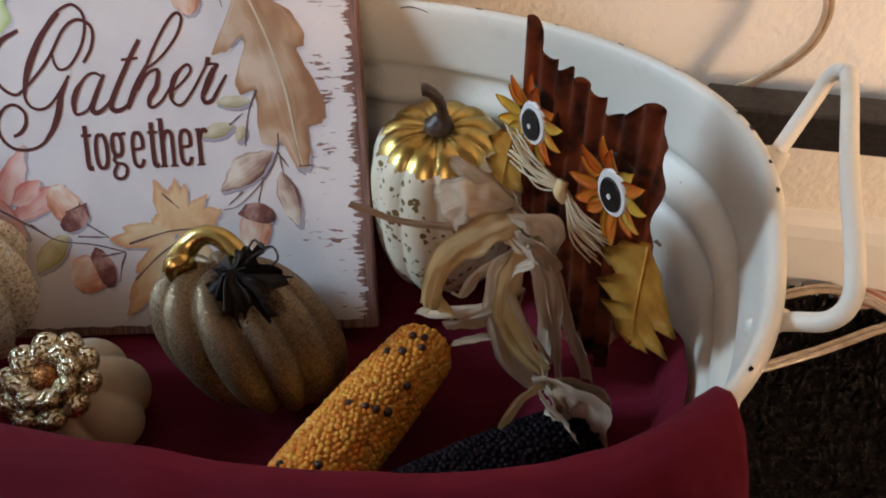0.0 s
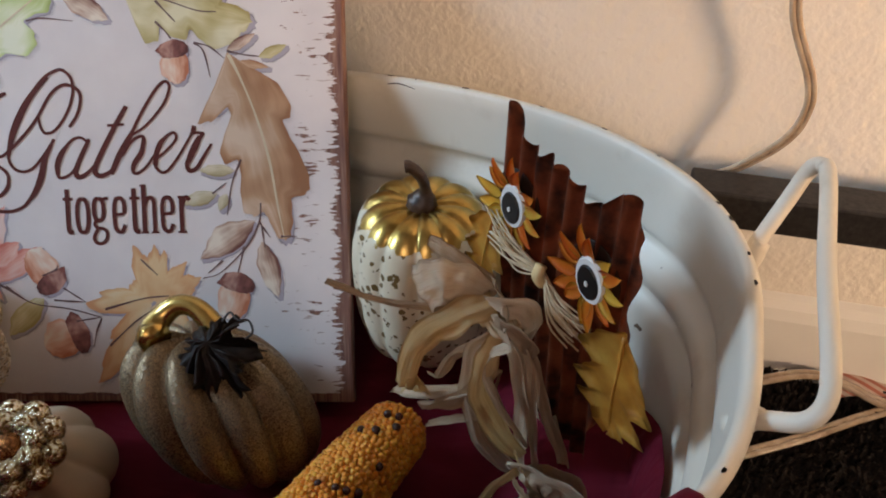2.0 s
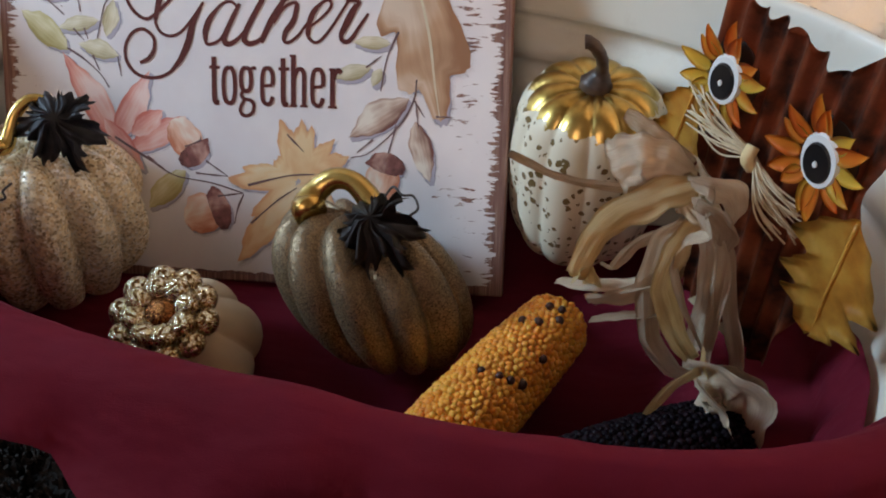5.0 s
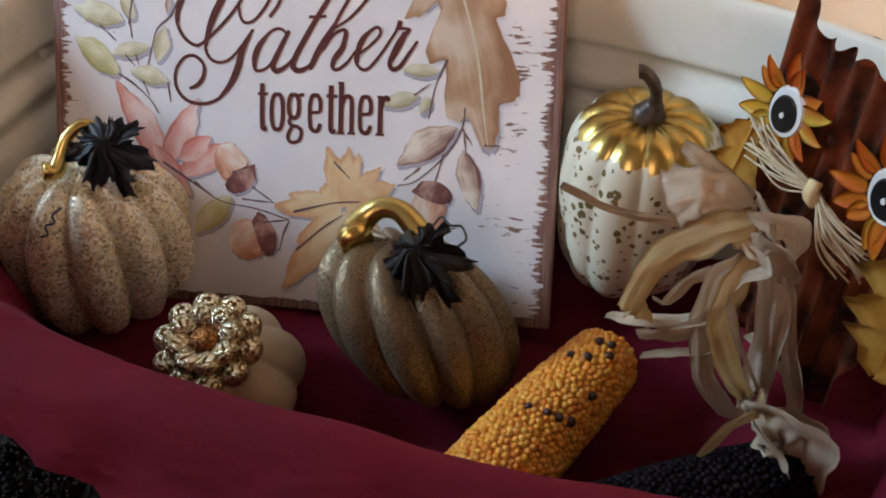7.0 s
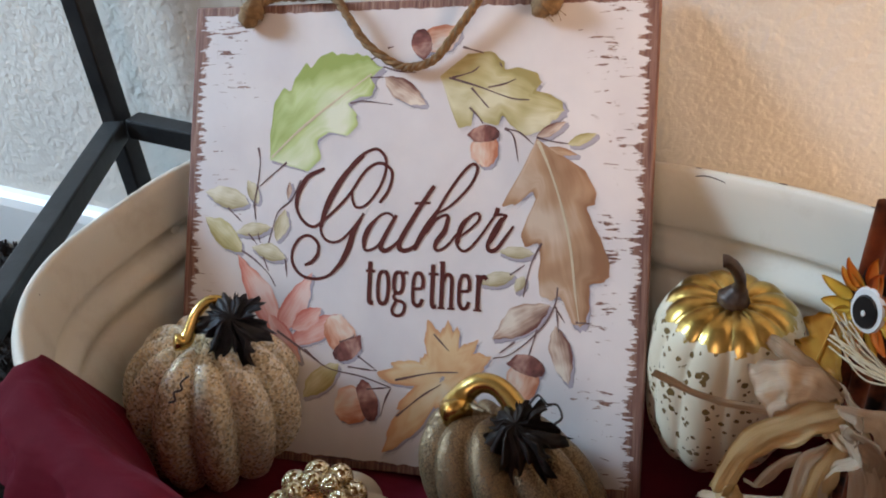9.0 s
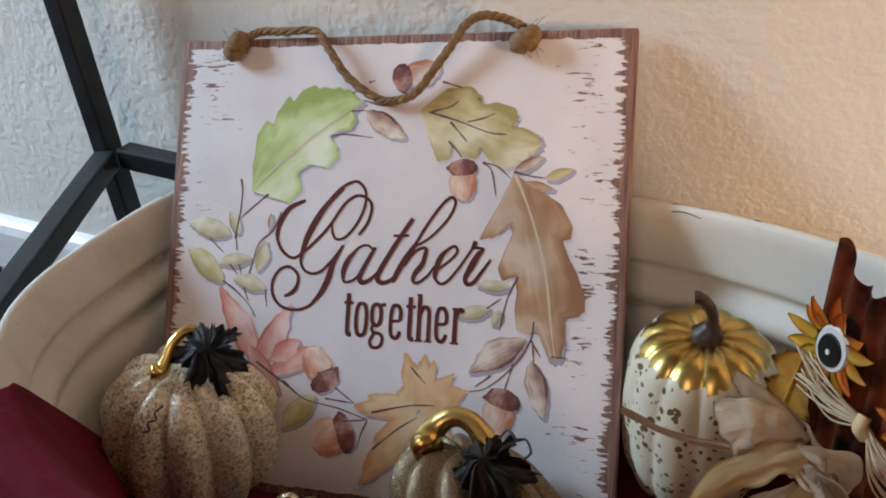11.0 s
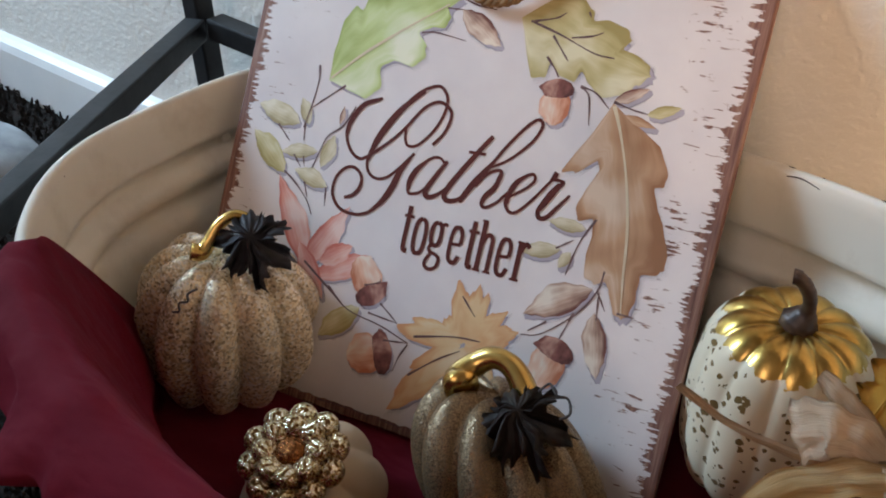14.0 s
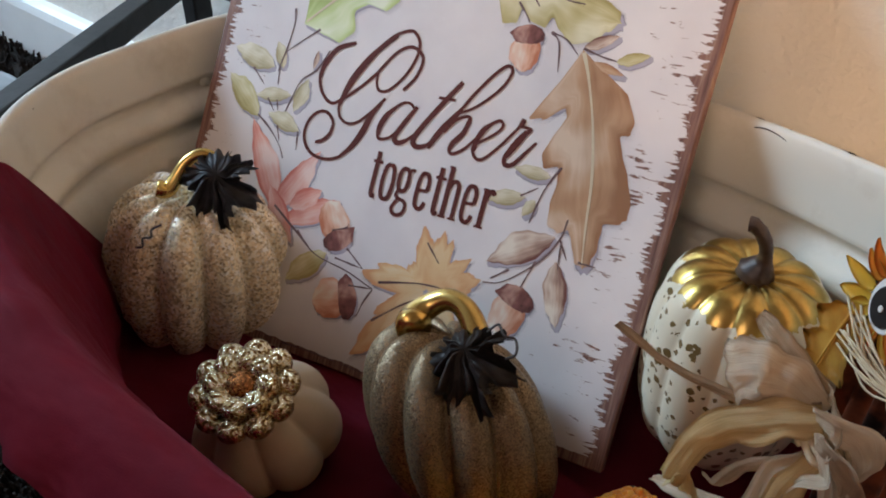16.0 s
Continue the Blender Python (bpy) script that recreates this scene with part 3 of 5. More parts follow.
def cloth():
    nn = 300
    bm = bmesh.new()
    rows = []
    A0, A1 = math.radians(225), math.radians(335)
    for i in range(nn):
        ph = 2 * math.pi * i / nn
        over = ease((ph - A0 + 0.03) / 0.05) * ease((A1 - ph) / 0.04)
        round_ph = ph + 2 * math.pi if ph < 1 else ph
        climb = max(ease((ph - A0 + 0.55) / 0.55) * ease((A1 + 0.12 - ph) / 0.14), 0.26 * ease((round_ph - A1 + 0.2) / 0.2) * ease((A1 + 0.75 - round_ph) / 0.45))
        row = []
        rp, out = rim_point(ph, -0.030)
        centre = Vector((TCX, TCY, 0))
        for f in (0.12, 0.3, 0.45, 0.6, 0.72, 0.82, 0.9, 0.96, 1.0):
            p = centre.lerp(rp, f)
            p.z = floor_z(p.x, p.y) + 0.004 * noise.noise(p * 26) + 0.0022 * noise.noise(p * 70)
            row.append(p)
        base_z = row[-1].z
        fold = 0.0065 * noise.noise(Vector((ph * 9, 0, 3))) + 0.0028 * noise.noise(Vector((ph * 23, 1, 3)))
        z_top = rim_z(rp.x) + 0.0040
        top = base_z + 0.016 * (1 - climb) + (z_top - base_z) * climb
        for f in (0.2, 0.4, 0.6, 0.8, 0.92):
            z = base_z + (top - base_z) * f
            q, _ = rim_point(ph, -0.032 + 0.026 * ease((z - 0.06) / 0.17) - 0.006 * climb * math.sin(math.pi * f) - abs(fold) * math.sin(math.pi * min(1, f + 0.05)))
            q.z = z + 0.003 * noise.noise(q * 40)
            row.append(q)
        hang = 0.027 + 0.130 * ease((ph - math.radians(264)) / 0.9)
        hang *= 1 + 0.12 * noise.noise(Vector((ph * 3, 5, 0)))
        flare = 0.004 + 0.007 * ease((math.radians(290) - ph) / 0.9)
        for f, (d, dz) in ((0, (-0.004, 0.001)), (0.03, (0.003, 0.0035)), (0.08, (0.0085, 0.000)), (0.2, (0.012, 0)), (0.4, (0.014, 0)), (0.6, (0.016, 0)), (0.8, (0.018, 0)), (1.0, (0.019, 0))):
            wav = f * (0.030 * noise.noise(Vector((ph * 6, f * 1.5, 9))) + 0.007 * noise.noise(Vector((ph * 13, f * 2, 2))))
            q, _ = rim_point(ph, (d + flare * f + (wav if f > 0.1 else 0) + abs(fold) * min(1, f * 3) + 0.0015) * over + (1 - over) * (-0.031 + 0.026 * ease((top - 0.06) / 0.17)))
            q.z = (z_top + dz + 0.0015 + 0.004 * max(0, noise.noise(Vector((ph * 8, 4, 1)))) - hang * max(0, f - 0.03)) * over + (1 - over) * (top + 0.0005 * f)
            row.append(q)
        rows.append([bm.verts.new(p) for p in row])
    for i in range(nn):
        a, b = rows[i], rows[(i + 1) % nn]
        for j in range(len(a) - 1):
            bm.faces.new((a[j], b[j], b[j + 1], a[j + 1]))
    bm.faces.new([r[0] for r in rows][::-1])
    bmesh.ops.solidify(bm, geom=bm.faces[:], thickness=0.0009)
    bmesh.ops.recalc_face_normals(bm, faces=bm.faces)
    tagged(link("lining_cloth", bm, MAT["cloth"]), "burgundy cotton cloth lining the tub and folded over its front rim", "cloth")


cloth()


# ---- the sign ----
SIGN = axes((-0.1324, -0.0289, 0.1799), (0, -0.818, 0.575), (1, 0, 0)) @ pose(-0.003, 0, 0, 0, 0, 3.4) @ Matrix.Scale(0.985, 4)
SHX, SHY = 0.1405, 0.1365


def sign():
    sg = thing("hanging_sign", SIGN, "distressed white wooden sign with a printed autumn leaf wreath", "sign")
    bm = bmesh.new()
    bevel_box(bm, -SHX, SHX, -SHY, SHY, -0.0075, 0, 0.0012, 2)
    part("board", bm, sign_material(SHX, SHY), sg, smooth=False)
    P = {
        "green": print_material("green_leaf_print", (0.34, 0.42, 0.12), (0.56, 0.66, 0.30), (0.80, 0.83, 0.66), 30),
        "olive": print_material("olive_leaf_print", (0.38, 0.31, 0.12), (0.56, 0.50, 0.26), (0.74, 0.70, 0.50), 45),
        "brown": print_material("brown_leaf_print", (0.34, 0.16, 0.08), (0.53, 0.32, 0.19), (0.72, 0.56, 0.43), 32),
        "amber": print_material("amber_leaf_print", (0.66, 0.34, 0.17), (0.76, 0.54, 0.30), (0.80, 0.68, 0.48), 40),
        "red": print_material("red_leaf_print", (0.60, 0.17, 0.13), (0.74, 0.36, 0.30), (0.82, 0.62, 0.57), 45),
        "plum": print_material("plum_leaf_print", (0.16, 0.06, 0.05), (0.52, 0.36, 0.28), (0.80, 0.72, 0.62), 60),
        "nut": print_material("acorn_print", (0.56, 0.20, 0.11), (0.76, 0.46, 0.33), (0.84, 0.74, 0.65), 60),
        "cap": print_material("acorn_cap_print", (0.10, 0.035, 0.035), (0.26, 0.10, 0.085), (0.55, 0.32, 0.26), 90),
        "moss": print_material("moss_leaf_print", (0.38, 0.31, 0.17), (0.60, 0.54, 0.36), (0.77, 0.73, 0.61), 60),
    }
    twig = plain("twig_print", (0.085, 0.045, 0.05), (0.17, 0.10, 0.105), 300, 0.4)
    shade = soft_shade_material()
    veinm = plain("vein_print", (0.62, 0.53, 0.37), (0.72, 0.63, 0.46), 200, 0.4)

    layer = [0.0]

    def lay(step=0.0000025):
        layer[0] += step
        return layer[0]

    def sheet(length, sides, slant, grow=0.0, n=80):
        """A flat printed blade along x; sides: half widths in mm, measured along side veins that leave at slant degrees."""
        bm = bmesh.new()
        uvl = bm.loops.layers.uv.verify()
        cs, sn = math.cos(radians(slant)), math.sin(radians(slant))
        rows = []
        for i in range(n + 1):
            t = i / n
            half = []
            for stops in sides:
                k = max(j for j in range(len(stops) - 1) if stops[j][0] <= t)
                (ta, wa), (tb, wb) = stops[k], stops[k + 1]
                g = min(1, max(0, (t - ta) / (tb - ta)))
                half.append((wa + (wb - wa) * g * g * (3 - 2 * g) + grow) / 1000)
            row = []
            for q in (-1, -0.6, -0.25, 0, 0.25, 0.6, 1):
                w = half[0 if q > 0 else 1] * abs(q)
                row.append(bm.verts.new((t * length + w * cs, math.copysign(w * sn, q), 0)))
            rows.append(row)
        for i in range(n):
            for j in range(6):
                fc = bm.faces.new((rows[i][j], rows[i + 1][j], rows[i + 1][j + 1], rows[i][j + 1]))
                for lp, (a, b) in zip(fc.loops, ((i, j), (i + 1, j), (i + 1, j + 1), (i, j + 1))):
                    lp[uvl].uv = (a / n, (0, 0.2, 0.375, 0.5, 0.625, 0.8, 1)[b])
        return bm

    def printed(name, kind, base, tip, slant, sides, halo=2.2):
        b, t = Vector((base[0], base[1], 0)) / 1000, Vector((tip[0], tip[1], 0)) / 1000
        ang = math.degrees(math.atan2(t.y - b.y, t.x - b.x))
        ln = (t - b).length
        z = 0.00006 + lay()
        ob = part(name, sheet(ln, sides, slant), P[kind], sg, "", pose(b.x, b.y, z, 0, 0, ang), smooth=False)
        part("printed_shade", sheet(ln, sides, slant, halo, 40), shade, ob, "", pose(0, 0, 0, 0, 0, -ang) @ pose(0.0014, -0.0016, 0.00004 - z + 0.4 * layer[0], 0, 0, ang), smooth=False)
        return ob

    def blade(kind, base, tip, slant, side_a, side_b):
        return printed("oak_leaf_print", kind, base, tip, slant, (side_a, side_b))

    def small(kind, base, tip, w, name="small_leaf_print", full=False):
        rise = ((0, 0.08), (0.12, 0.55), (0.32, 0.98), (0.48, 1.0), (0.68, 0.78), (0.86, 0.36), (1.001, 0.02)) if not full else ((0, 0.35), (0.10, 0.78), (0.34, 1.0), (0.62, 0.96), (0.84, 0.66), (0.96, 0.28), (1.001, 0.05))
        a = tuple((t, 0.46 * w * v) for t, v in rise)
        b = tuple((t, 0.54 * w * v * (1 + 0.12 * math.sin(9 * t + w))) for t, v in rise)
        return printed(name, kind, base, tip, 80, (a, b), 1.2)

    def inked(bm, pts, width, n):
        """A flat inked line in the board's plane, points in millimetres."""
        line = spline([(x / 1000, y / 1000, 0) for x, y in pts], n)
        rows = []
        for i, p in enumerate(line):
            t = (line[min(i + 1, n)] - line[max(i - 1, 0)]).normalized()
            s = Vector((-t.y, t.x, 0)) * (0.5 * width(i / n))
            rows.append((bm.verts.new(p - s), bm.verts.new(p + s)))
        for (a, d), (e, g) in zip(rows, rows[1:]):
            bm.faces.new((a, e, g, d))

    def stroke(name, pts, w, mat=twig, taper=0.5, n=24):
        bm = bmesh.new()
        inked(bm, pts, lambda f: w / 1000 * (1 - taper * f) * (1 + 0.25 * math.sin(f * 9 + pts[0][0])), n)
        return part(name, bm, mat, sg, "", pose(0, 0, 0.00010 + lay(0.000001)), smooth=False)

    def acorn(cap, tip, width):
        c, t = Vector((*cap, 0)), Vector((*tip, 0))
        small("nut", c.lerp(t, 0.08), tip, width, "acorn_print", True)
        small("cap", c.lerp(t, -0.08), c.lerp(t, 0.36), width * 1.12, "acorn_cap_print", True)

    # the wreath: large leaves, small leaves, acorns, twigs
    # the maple leaf, one star-shaped print; lobes as way, length and half angle
    MAPLE_AT = (29, -80.1)
    MAPLE = ((1.86, 34.0, 0.34), (1.52, 33.0, 0.30), (1.33, 31.2, 0.26), (2.96, 32.4, 0.34), (-3.12, 40.8, 0.30), (-2.49, 34.0, 0.30), (-2.22, 56.0, 0.38), (0.50, 30.7, 0.42), (0.88, 30.0, 0.30), (-0.69, 28.3, 0.40))

    for nm, mt, dx, dy, dz, grow in (("printed_shade", shade, 1.4, -1.6, 0.00003, 1.08), ("maple_leaf_print", P["amber"], 0, 0, 0.00005, 1.0)):
        bm = bmesh.new()
        uvl = bm.loops.layers.uv.verify()
        rings = []
        for q in range(240):
            an = 2 * math.pi * q / 240
            r = 17.0
            for la, ll, hw in MAPLE:
                d = abs((an - la + math.pi) % (2 * math.pi) - math.pi)
                if d < hw:
                    r = max(r, 17 + (ll - 17) * (1 - (d / hw) ** 1.1))
            r *= grow * (1 + 0.03 * math.sin(an * 31) + 0.02 * math.sin(an * 67)) / 1000
            rings.append([bm.verts.new((r * f * math.cos(an), r * f * math.sin(an), 0)) for f in (0.05, 0.55, 0.85, 1.0)])
        for q in range(240):
            a, b = rings[q], rings[(q + 1) % 240]
            for j in range(3):
                fc = bm.faces.new((a[j], a[j + 1], b[j + 1], b[j]))
                for lp, f in zip(fc.loops, (j, j + 1, j + 1, j)):
                    lp[uvl].uv = (q / 240, (0.5, 0.66, 0.85, 1.0)[f])
        part(nm, bm, mt, sg, "", pose((MAPLE_AT[0] + dx) / 1000, (MAPLE_AT[1] + dy) / 1000, dz), smooth=False)

    blade("green", (-85, 42.5), (-15.7, 97.6), 62, ((0, 0.4), (0.0325, 16.5), (0.103, 30.3), (0.186, 33.5), (0.242, 28.7), (0.295, 33.8), (0.402, 36.9), (0.431, 31.8), (0.515, 33.7), (0.609, 31.6), (0.667, 26.3), (0.802, 19.4), (0.873, 14), (1, 0.3)),
          ((0, 0.4), (0.0315, 14.3), (0.0488, 23.6), (0.165, 22.7), (0.311, 10.6), (0.388, 11.4), (0.43, 21.6), (0.524, 20.7), (0.597, 14.7), (0.648, 4.25), (0.723, 5.88), (0.77, 10.5), (0.841, 7.54), (0.896, 0.899), (1, 0.3)))
    blade("olive", (19.5, 91.7), (91.3, 72), 58, ((0, 0.4), (0.0238, 19.6), (0.163, 24.6), (0.295, 20.8), (0.369, 15.8), (0.437, 19.3), (0.573, 19), (0.677, 14.1), (0.692, 7.46), (0.793, 7.74), (0.91, 5.69), (1, 0.3)),
          ((0, 0.4), (0.0179, 6.81), (0.0276, 20.9), (0.0489, 29.5), (0.159, 26.4), (0.228, 16.5), (0.293, 21.4), (0.393, 21.2), (0.472, 13.8), (0.518, 18.5), (0.598, 22.3), (0.79, 16.4), (0.895, 7.52), (1, 0.3)))
    blade("brown", (76.7, 56.5), (105.1, -45.5), 48, ((0, 0.4), (0.0419, 29.8), (0.139, 33.4), (0.207, 30.9), (0.26, 24.2), (0.327, 25.7), (0.411, 29.2), (0.513, 31.1), (0.6, 28.9), (0.635, 25.2), (0.728, 13), (0.838, 10.1), (0.951, 5.15), (1, 0.3)),
          ((0, 0.4), (0.0279, 10.3), (0.0625, 36.8), (0.133, 27.8), (0.193, 11.5), (0.237, 10.9), (0.272, 22.6), (0.295, 27.8), (0.36, 26.9), (0.437, 16.2), (0.493, 17.2), (0.57, 22.2), (0.644, 23.8), (0.724, 17.7), (0.77, 9.31), (0.82, 7.46), (0.935, 5.44), (1, 0.3)))
    for kind, base, tip, w in (
        ("red", (-72.6, -63.9), (-103.9, -15.3), 16.2),
        ("red", (-76.4, -64.3), (-54.1, -23.9), 15.3),
        ("red", (-67.8, -66.9), (-33.8, -47.5), 14.5),
        ("red", (-81.4, -50.1), (-58.6, -77.7), 11.8),
        ("red", (-65.5, -58.2), (-47.2, -44.6), 13.0),
        ("moss", (-97.9, 15.6), (-128, 22.3), 13.5),
        ("olive", (-100.9, -13.7), (-127.4, 6.8), 14.4),
        ("moss", (-91.7, 15.9), (-99.6, 30.1), 7.9),
        ("moss", (-82.4, 1.9), (-106.2, -2.2), 8.5),
        ("moss", (-71.6, -16.3), (-94.9, -10.3), 9.9),
        ("moss", (-78.2, -6.2), (-73.4, 13.3), 9.3),
        ("plum", (-71.9, 19.2), (-71.3, 29.9), 3.4),
        ("olive", (-34.7, -76.7), (-56.6, -98.2), 14.2),
        ("plum", (88.2, -34.7), (56.5, -55.5), 16.0),
        ("plum", (91.8, -46.1), (100.2, -77.3), 12.7),
        ("moss", (77.9, -7.2), (58.1, -6.6), 7.1),
        ("moss", (67.8, -19.5), (48.2, -25), 8.5),
        ("moss", (73.3, -19.7), (68.7, -28.8), 6.0),
        ("plum", (76.6, 57.5), (92.6, 66.1), 6.2),
        ("olive", (94, 53.6), (109.5, 59.6), 6.1),
        ("brown", (83.4, 51.7), (99.7, 47.8), 4.4),
        ("plum", (-13.8, 91.6), (12, 75.5), 12.8),
    ):
        small(kind, base, tip, w)
    for cap, tip, w in (
        ((-27.5, -71.3), (-42, -49.5), 18.7),
        ((-11.3, -95.8), (-35.8, -104.2), 22.3),
        ((78.8, -64.9), (72.1, -89.4), 18.8),
        ((3.6, 110.3), (30.7, 116.7), 15.5),
        ((47.2, 62.5), (48.7, 40.4), 16.1),
    ):
        acorn(cap, tip, w)
    for pts in (
        [(-93.1, 49.9), (-91.5, 41.2), (-92.6, 26.6), (-95, 13.6)],
        [(-73.8, 41.1), (-83.8, 32.8), (-92.5, 25.2)],
        [(-111.9, 12.8), (-102.1, 4.6)],
        [(-94.5, 16.8), (-92.8, 6.5)],
        [(-64.2, 30.8), (-69.6, 19), (-77.8, 11.7), (-80.9, 3), (-83.5, -7.5)],
        [(-90.9, -2.1), (-88.9, -7.8)],
        [(-97.2, -2.4), (-91.2, -8.6)],
        [(-101.4, -12.7), (-92.3, -18), (-82.7, -26), (-77.5, -33.4)],
        [(-86.6, -16.3), (-82.8, -24.3)],
        [(-72, -16.7), (-70.4, -27.1)],
        [(-75.2, -59.8), (-55, -71.7), (-40.7, -79.6), (-20.2, -82.7), (-1.7, -87.6)],
        [(-22.9, -70.9), (-10.5, -78.8)],
        [(-28.8, -77.7), (-19.1, -78.4), (-10.5, -78.8)],
        [(-1.7, -88.2), (-5, -95.7), (-7.1, -104.7)],
        [(-16.4, -89.8), (-1.7, -87.6)],
        [(-56.7, -69.5), (-46.8, -76.6)],
        [(92, -24.8), (90.7, -35.1), (83.4, -48.4), (68.1, -62.8), (57.6, -66.1)],
        [(90.7, -35.1), (96.6, -43.8)],
        [(91.7, -35.6), (93.5, -49.3)],
        [(81.8, -48.5), (77.7, -63.1)],
        [(69.5, -56.2), (61, -63.2)],
        [(102.5, -43.3), (111.4, -43.4)],
        [(82, -1), (76.4, -13.8), (73.1, -31.2)],
        [(65.2, -19.3), (73.2, -13.4)],
        [(76.6, 57.2), (86.3, 54.9), (94.3, 53.9)],
        [(58.5, 62.1), (63.7, 57.5), (66.9, 43.6)],
        [(58.5, 62.1), (67.1, 59.8), (75, 53.3)],
        [(37.7, 74), (42.8, 68.9), (46.1, 64.7)],
        [(-22.8, 91.5), (-13.8, 91.6)],
        [(-34.7, 76.5), (-26.4, 77.7), (-8.3, 75.6)],
        [(-15, 97.6), (-5.2, 94.9), (5.1, 94)],
        [(32.3, 108.2), (44.7, 104.5)],
        [(-12.9, 108.4), (-9.4, 109.3)],
        [(-22.9, 102), (-16.3, 105.3)],
        [(54, 99), (55.5, 96.4)],
        [(25, 90.8), (42.3, 85.7), (60.9, 79.1), (71.7, 78)],
        [(26.7, 90.8), (37.7, 93.8), (42.5, 97.1)],
        [(48, 85.1), (57.5, 87.1), (63.5, 89.7)],
        [(38.3, 85), (48.8, 73.5)],
        [(0.7, -83.1), (22.7, -77.2), (37.8, -75.7)],
        [(22.8, -55.2), (31.9, -63.9)],
        [(2.3, -103.9), (16.9, -91), (28.2, -83.3)],
        [(-34.7, -63.8), (-26.6, -60.4), (-25.7, -58)],
    ):
        stroke("twig_print", pts, 1.15)
    for pts in (
        [(-84, 43.9), (-67, 60.2), (-45.8, 76.7), (-22.2, 93.5)],
        [(77.4, 55.3), (83.6, 42.3), (91.2, 22.3), (97.8, -2.2), (101.4, -26.5), (104.3, -43.1)],
    ):
        stroke("vein_print", pts, 1.7, veinm)

    # the script word, drawn as pen strokes
    word = part("word_gather", bmesh.new(), MAT["letter"], sg, "maroon glitter script lettering")

    def pen(pts, w0, w1, w2, n=40):
        bm = bmesh.new()
        inked(bm, pts, lambda f: (w0 + (w1 - w0) * math.sin(math.pi * f) if f < 0.5 else w2 + (w1 - w2) * math.sin(math.pi * f)) / 1000, n)
        part("pen_stroke", bm, MAT["letter"], word, "", pose(0, 0, 0.00013 + lay(0.000001)), smooth=False)

    pen([(-49, 37.9), (-59.8, 32.4), (-65.7, 22.2), (-66.3, 15), (-62.3, 7.4), (-55.9, 3.3), (-50.5, 5.3), (-39.8, 14.9), (-32.1, 23.7), (-24.6, 35.1), (-18.9, 40.3), (-13.3, 41.5), (-7.7, 38.3), (-6.6, 33.1), (-8.8, 25.4), (-13.7, 18.5)], 1.9, 1.9, 1.9, 90)
    pen([(-50.1, 37.5), (-59.8, 32.4), (-65.4, 22.2), (-65.9, 15)], 2.1, 3.2, 1.8, 30)
    pen([(-31.1, 24.7), (-30.2, 18.8), (-27.4, 15.5), (-21.8, 17.2), (-14.9, 25.8), (-11, 35.6), (-10.9, 43.9), (-14.5, 48.7), (-18.9, 49.6), (-26.9, 45.4), (-35.2, 36), (-43.4, 23.2), (-48.1, 13.2), (-49.9, 3), (-47.6, -3), (-42.6, -5.4), (-36.8, -4), (-31.1, 1.3), (-22.8, 12.1)], 1.6, 1.8, 1.6, 100)
    pen([(-24.4, 45.8), (-35.2, 35.3), (-43.3, 22.5), (-47.7, 12.2), (-49.6, 3)], 1.4, 4.2, 1.8, 40)
    pen([(-23.2, 12.1), (-28.9, 1.5), (-31.7, -8.4), (-35.8, -17), (-42.5, -24.5), (-51.5, -27.5), (-61, -25.8), (-66.9, -19.1), (-67.2, -10.6), (-62.8, -3.9), (-57, -2.2), (-51.8, -5.6), (-50.7, -10.9), (-54.2, -17.6), (-59.3, -19.6)], 1.6, 1.9, 1.8, 90)
    pen([(-24.5, 9.7), (-28.9, 1.5), (-31.7, -8.4), (-36.1, -17.3), (-41.9, -23.8)], 2.1, 3.9, 1.4, 40)
    pen([(-50.9, -8.2), (-51.2, -13), (-54.2, -17.2), (-58.5, -19.5)], 1.4, 2.5, 1.8, 24)
    pen([(-3.8, 9.8), (-7.5, 12.6), (-12.8, 11.3), (-19.4, 4.3), (-22.4, -2.5), (-22.1, -7.5), (-19.8, -9.3), (-13.9, -6.6), (-8.5, 1.6), (-3.2, 11.5)], 1.4, 1.8, 1.4, 60)
    pen([(-14.4, 9.9), (-19.3, 4), (-22, -2.8), (-21.7, -7.4)], 1.4, 3.5, 1.8, 30)
    pen([(-2.9, 11.8), (-6.6, 5), (-10.6, -3.1), (-11.7, -6.8), (-9.4, -9), (-4.3, -6.4), (2.2, 0.6)], 2.1, 3.2, 1.2, 44)
    pen([(19.1, 29.2), (13.2, 20.1), (5.2, 6.7), (0.3, -2.5), (-0.4, -6.8), (2.8, -8.5), (8.2, -6.2), (13, -0.1)], 2.5, 3.2, 1.4, 50)
    pen([(7.8, 18.9), (12.6, 19.1), (17.4, 19.4)], 1.6, 1.6, 1.6, 10)
    pen([(8.4, -7.8), (14.4, 3.9), (20.6, 13), (26.7, 24), (34, 35), (39, 40.7), (42.3, 41.8), (43.9, 38.6), (41, 31.1), (34.8, 23.4), (28.5, 17.6), (22.3, 13.8)], 2.1, 1.8, 1.4, 80)
    pen([(21.9, 15), (14.4, 3.6), (8.7, -7.5)], 2.5, 3.5, 2.8, 24)
    pen([(15.6, 2), (20.9, 9.8), (26.5, 12.7), (28.3, 10.5), (26.1, 3.6), (21.7, -2.1), (21, -6.1), (23.5, -7.5), (28.7, -4), (33.6, 2.4)], 1.4, 2.1, 1.4, 60)
    pen([(27.9, 11.5), (26.4, 3.9), (22.1, -2.1), (21.3, -6)], 1.8, 3.2, 1.8, 30)
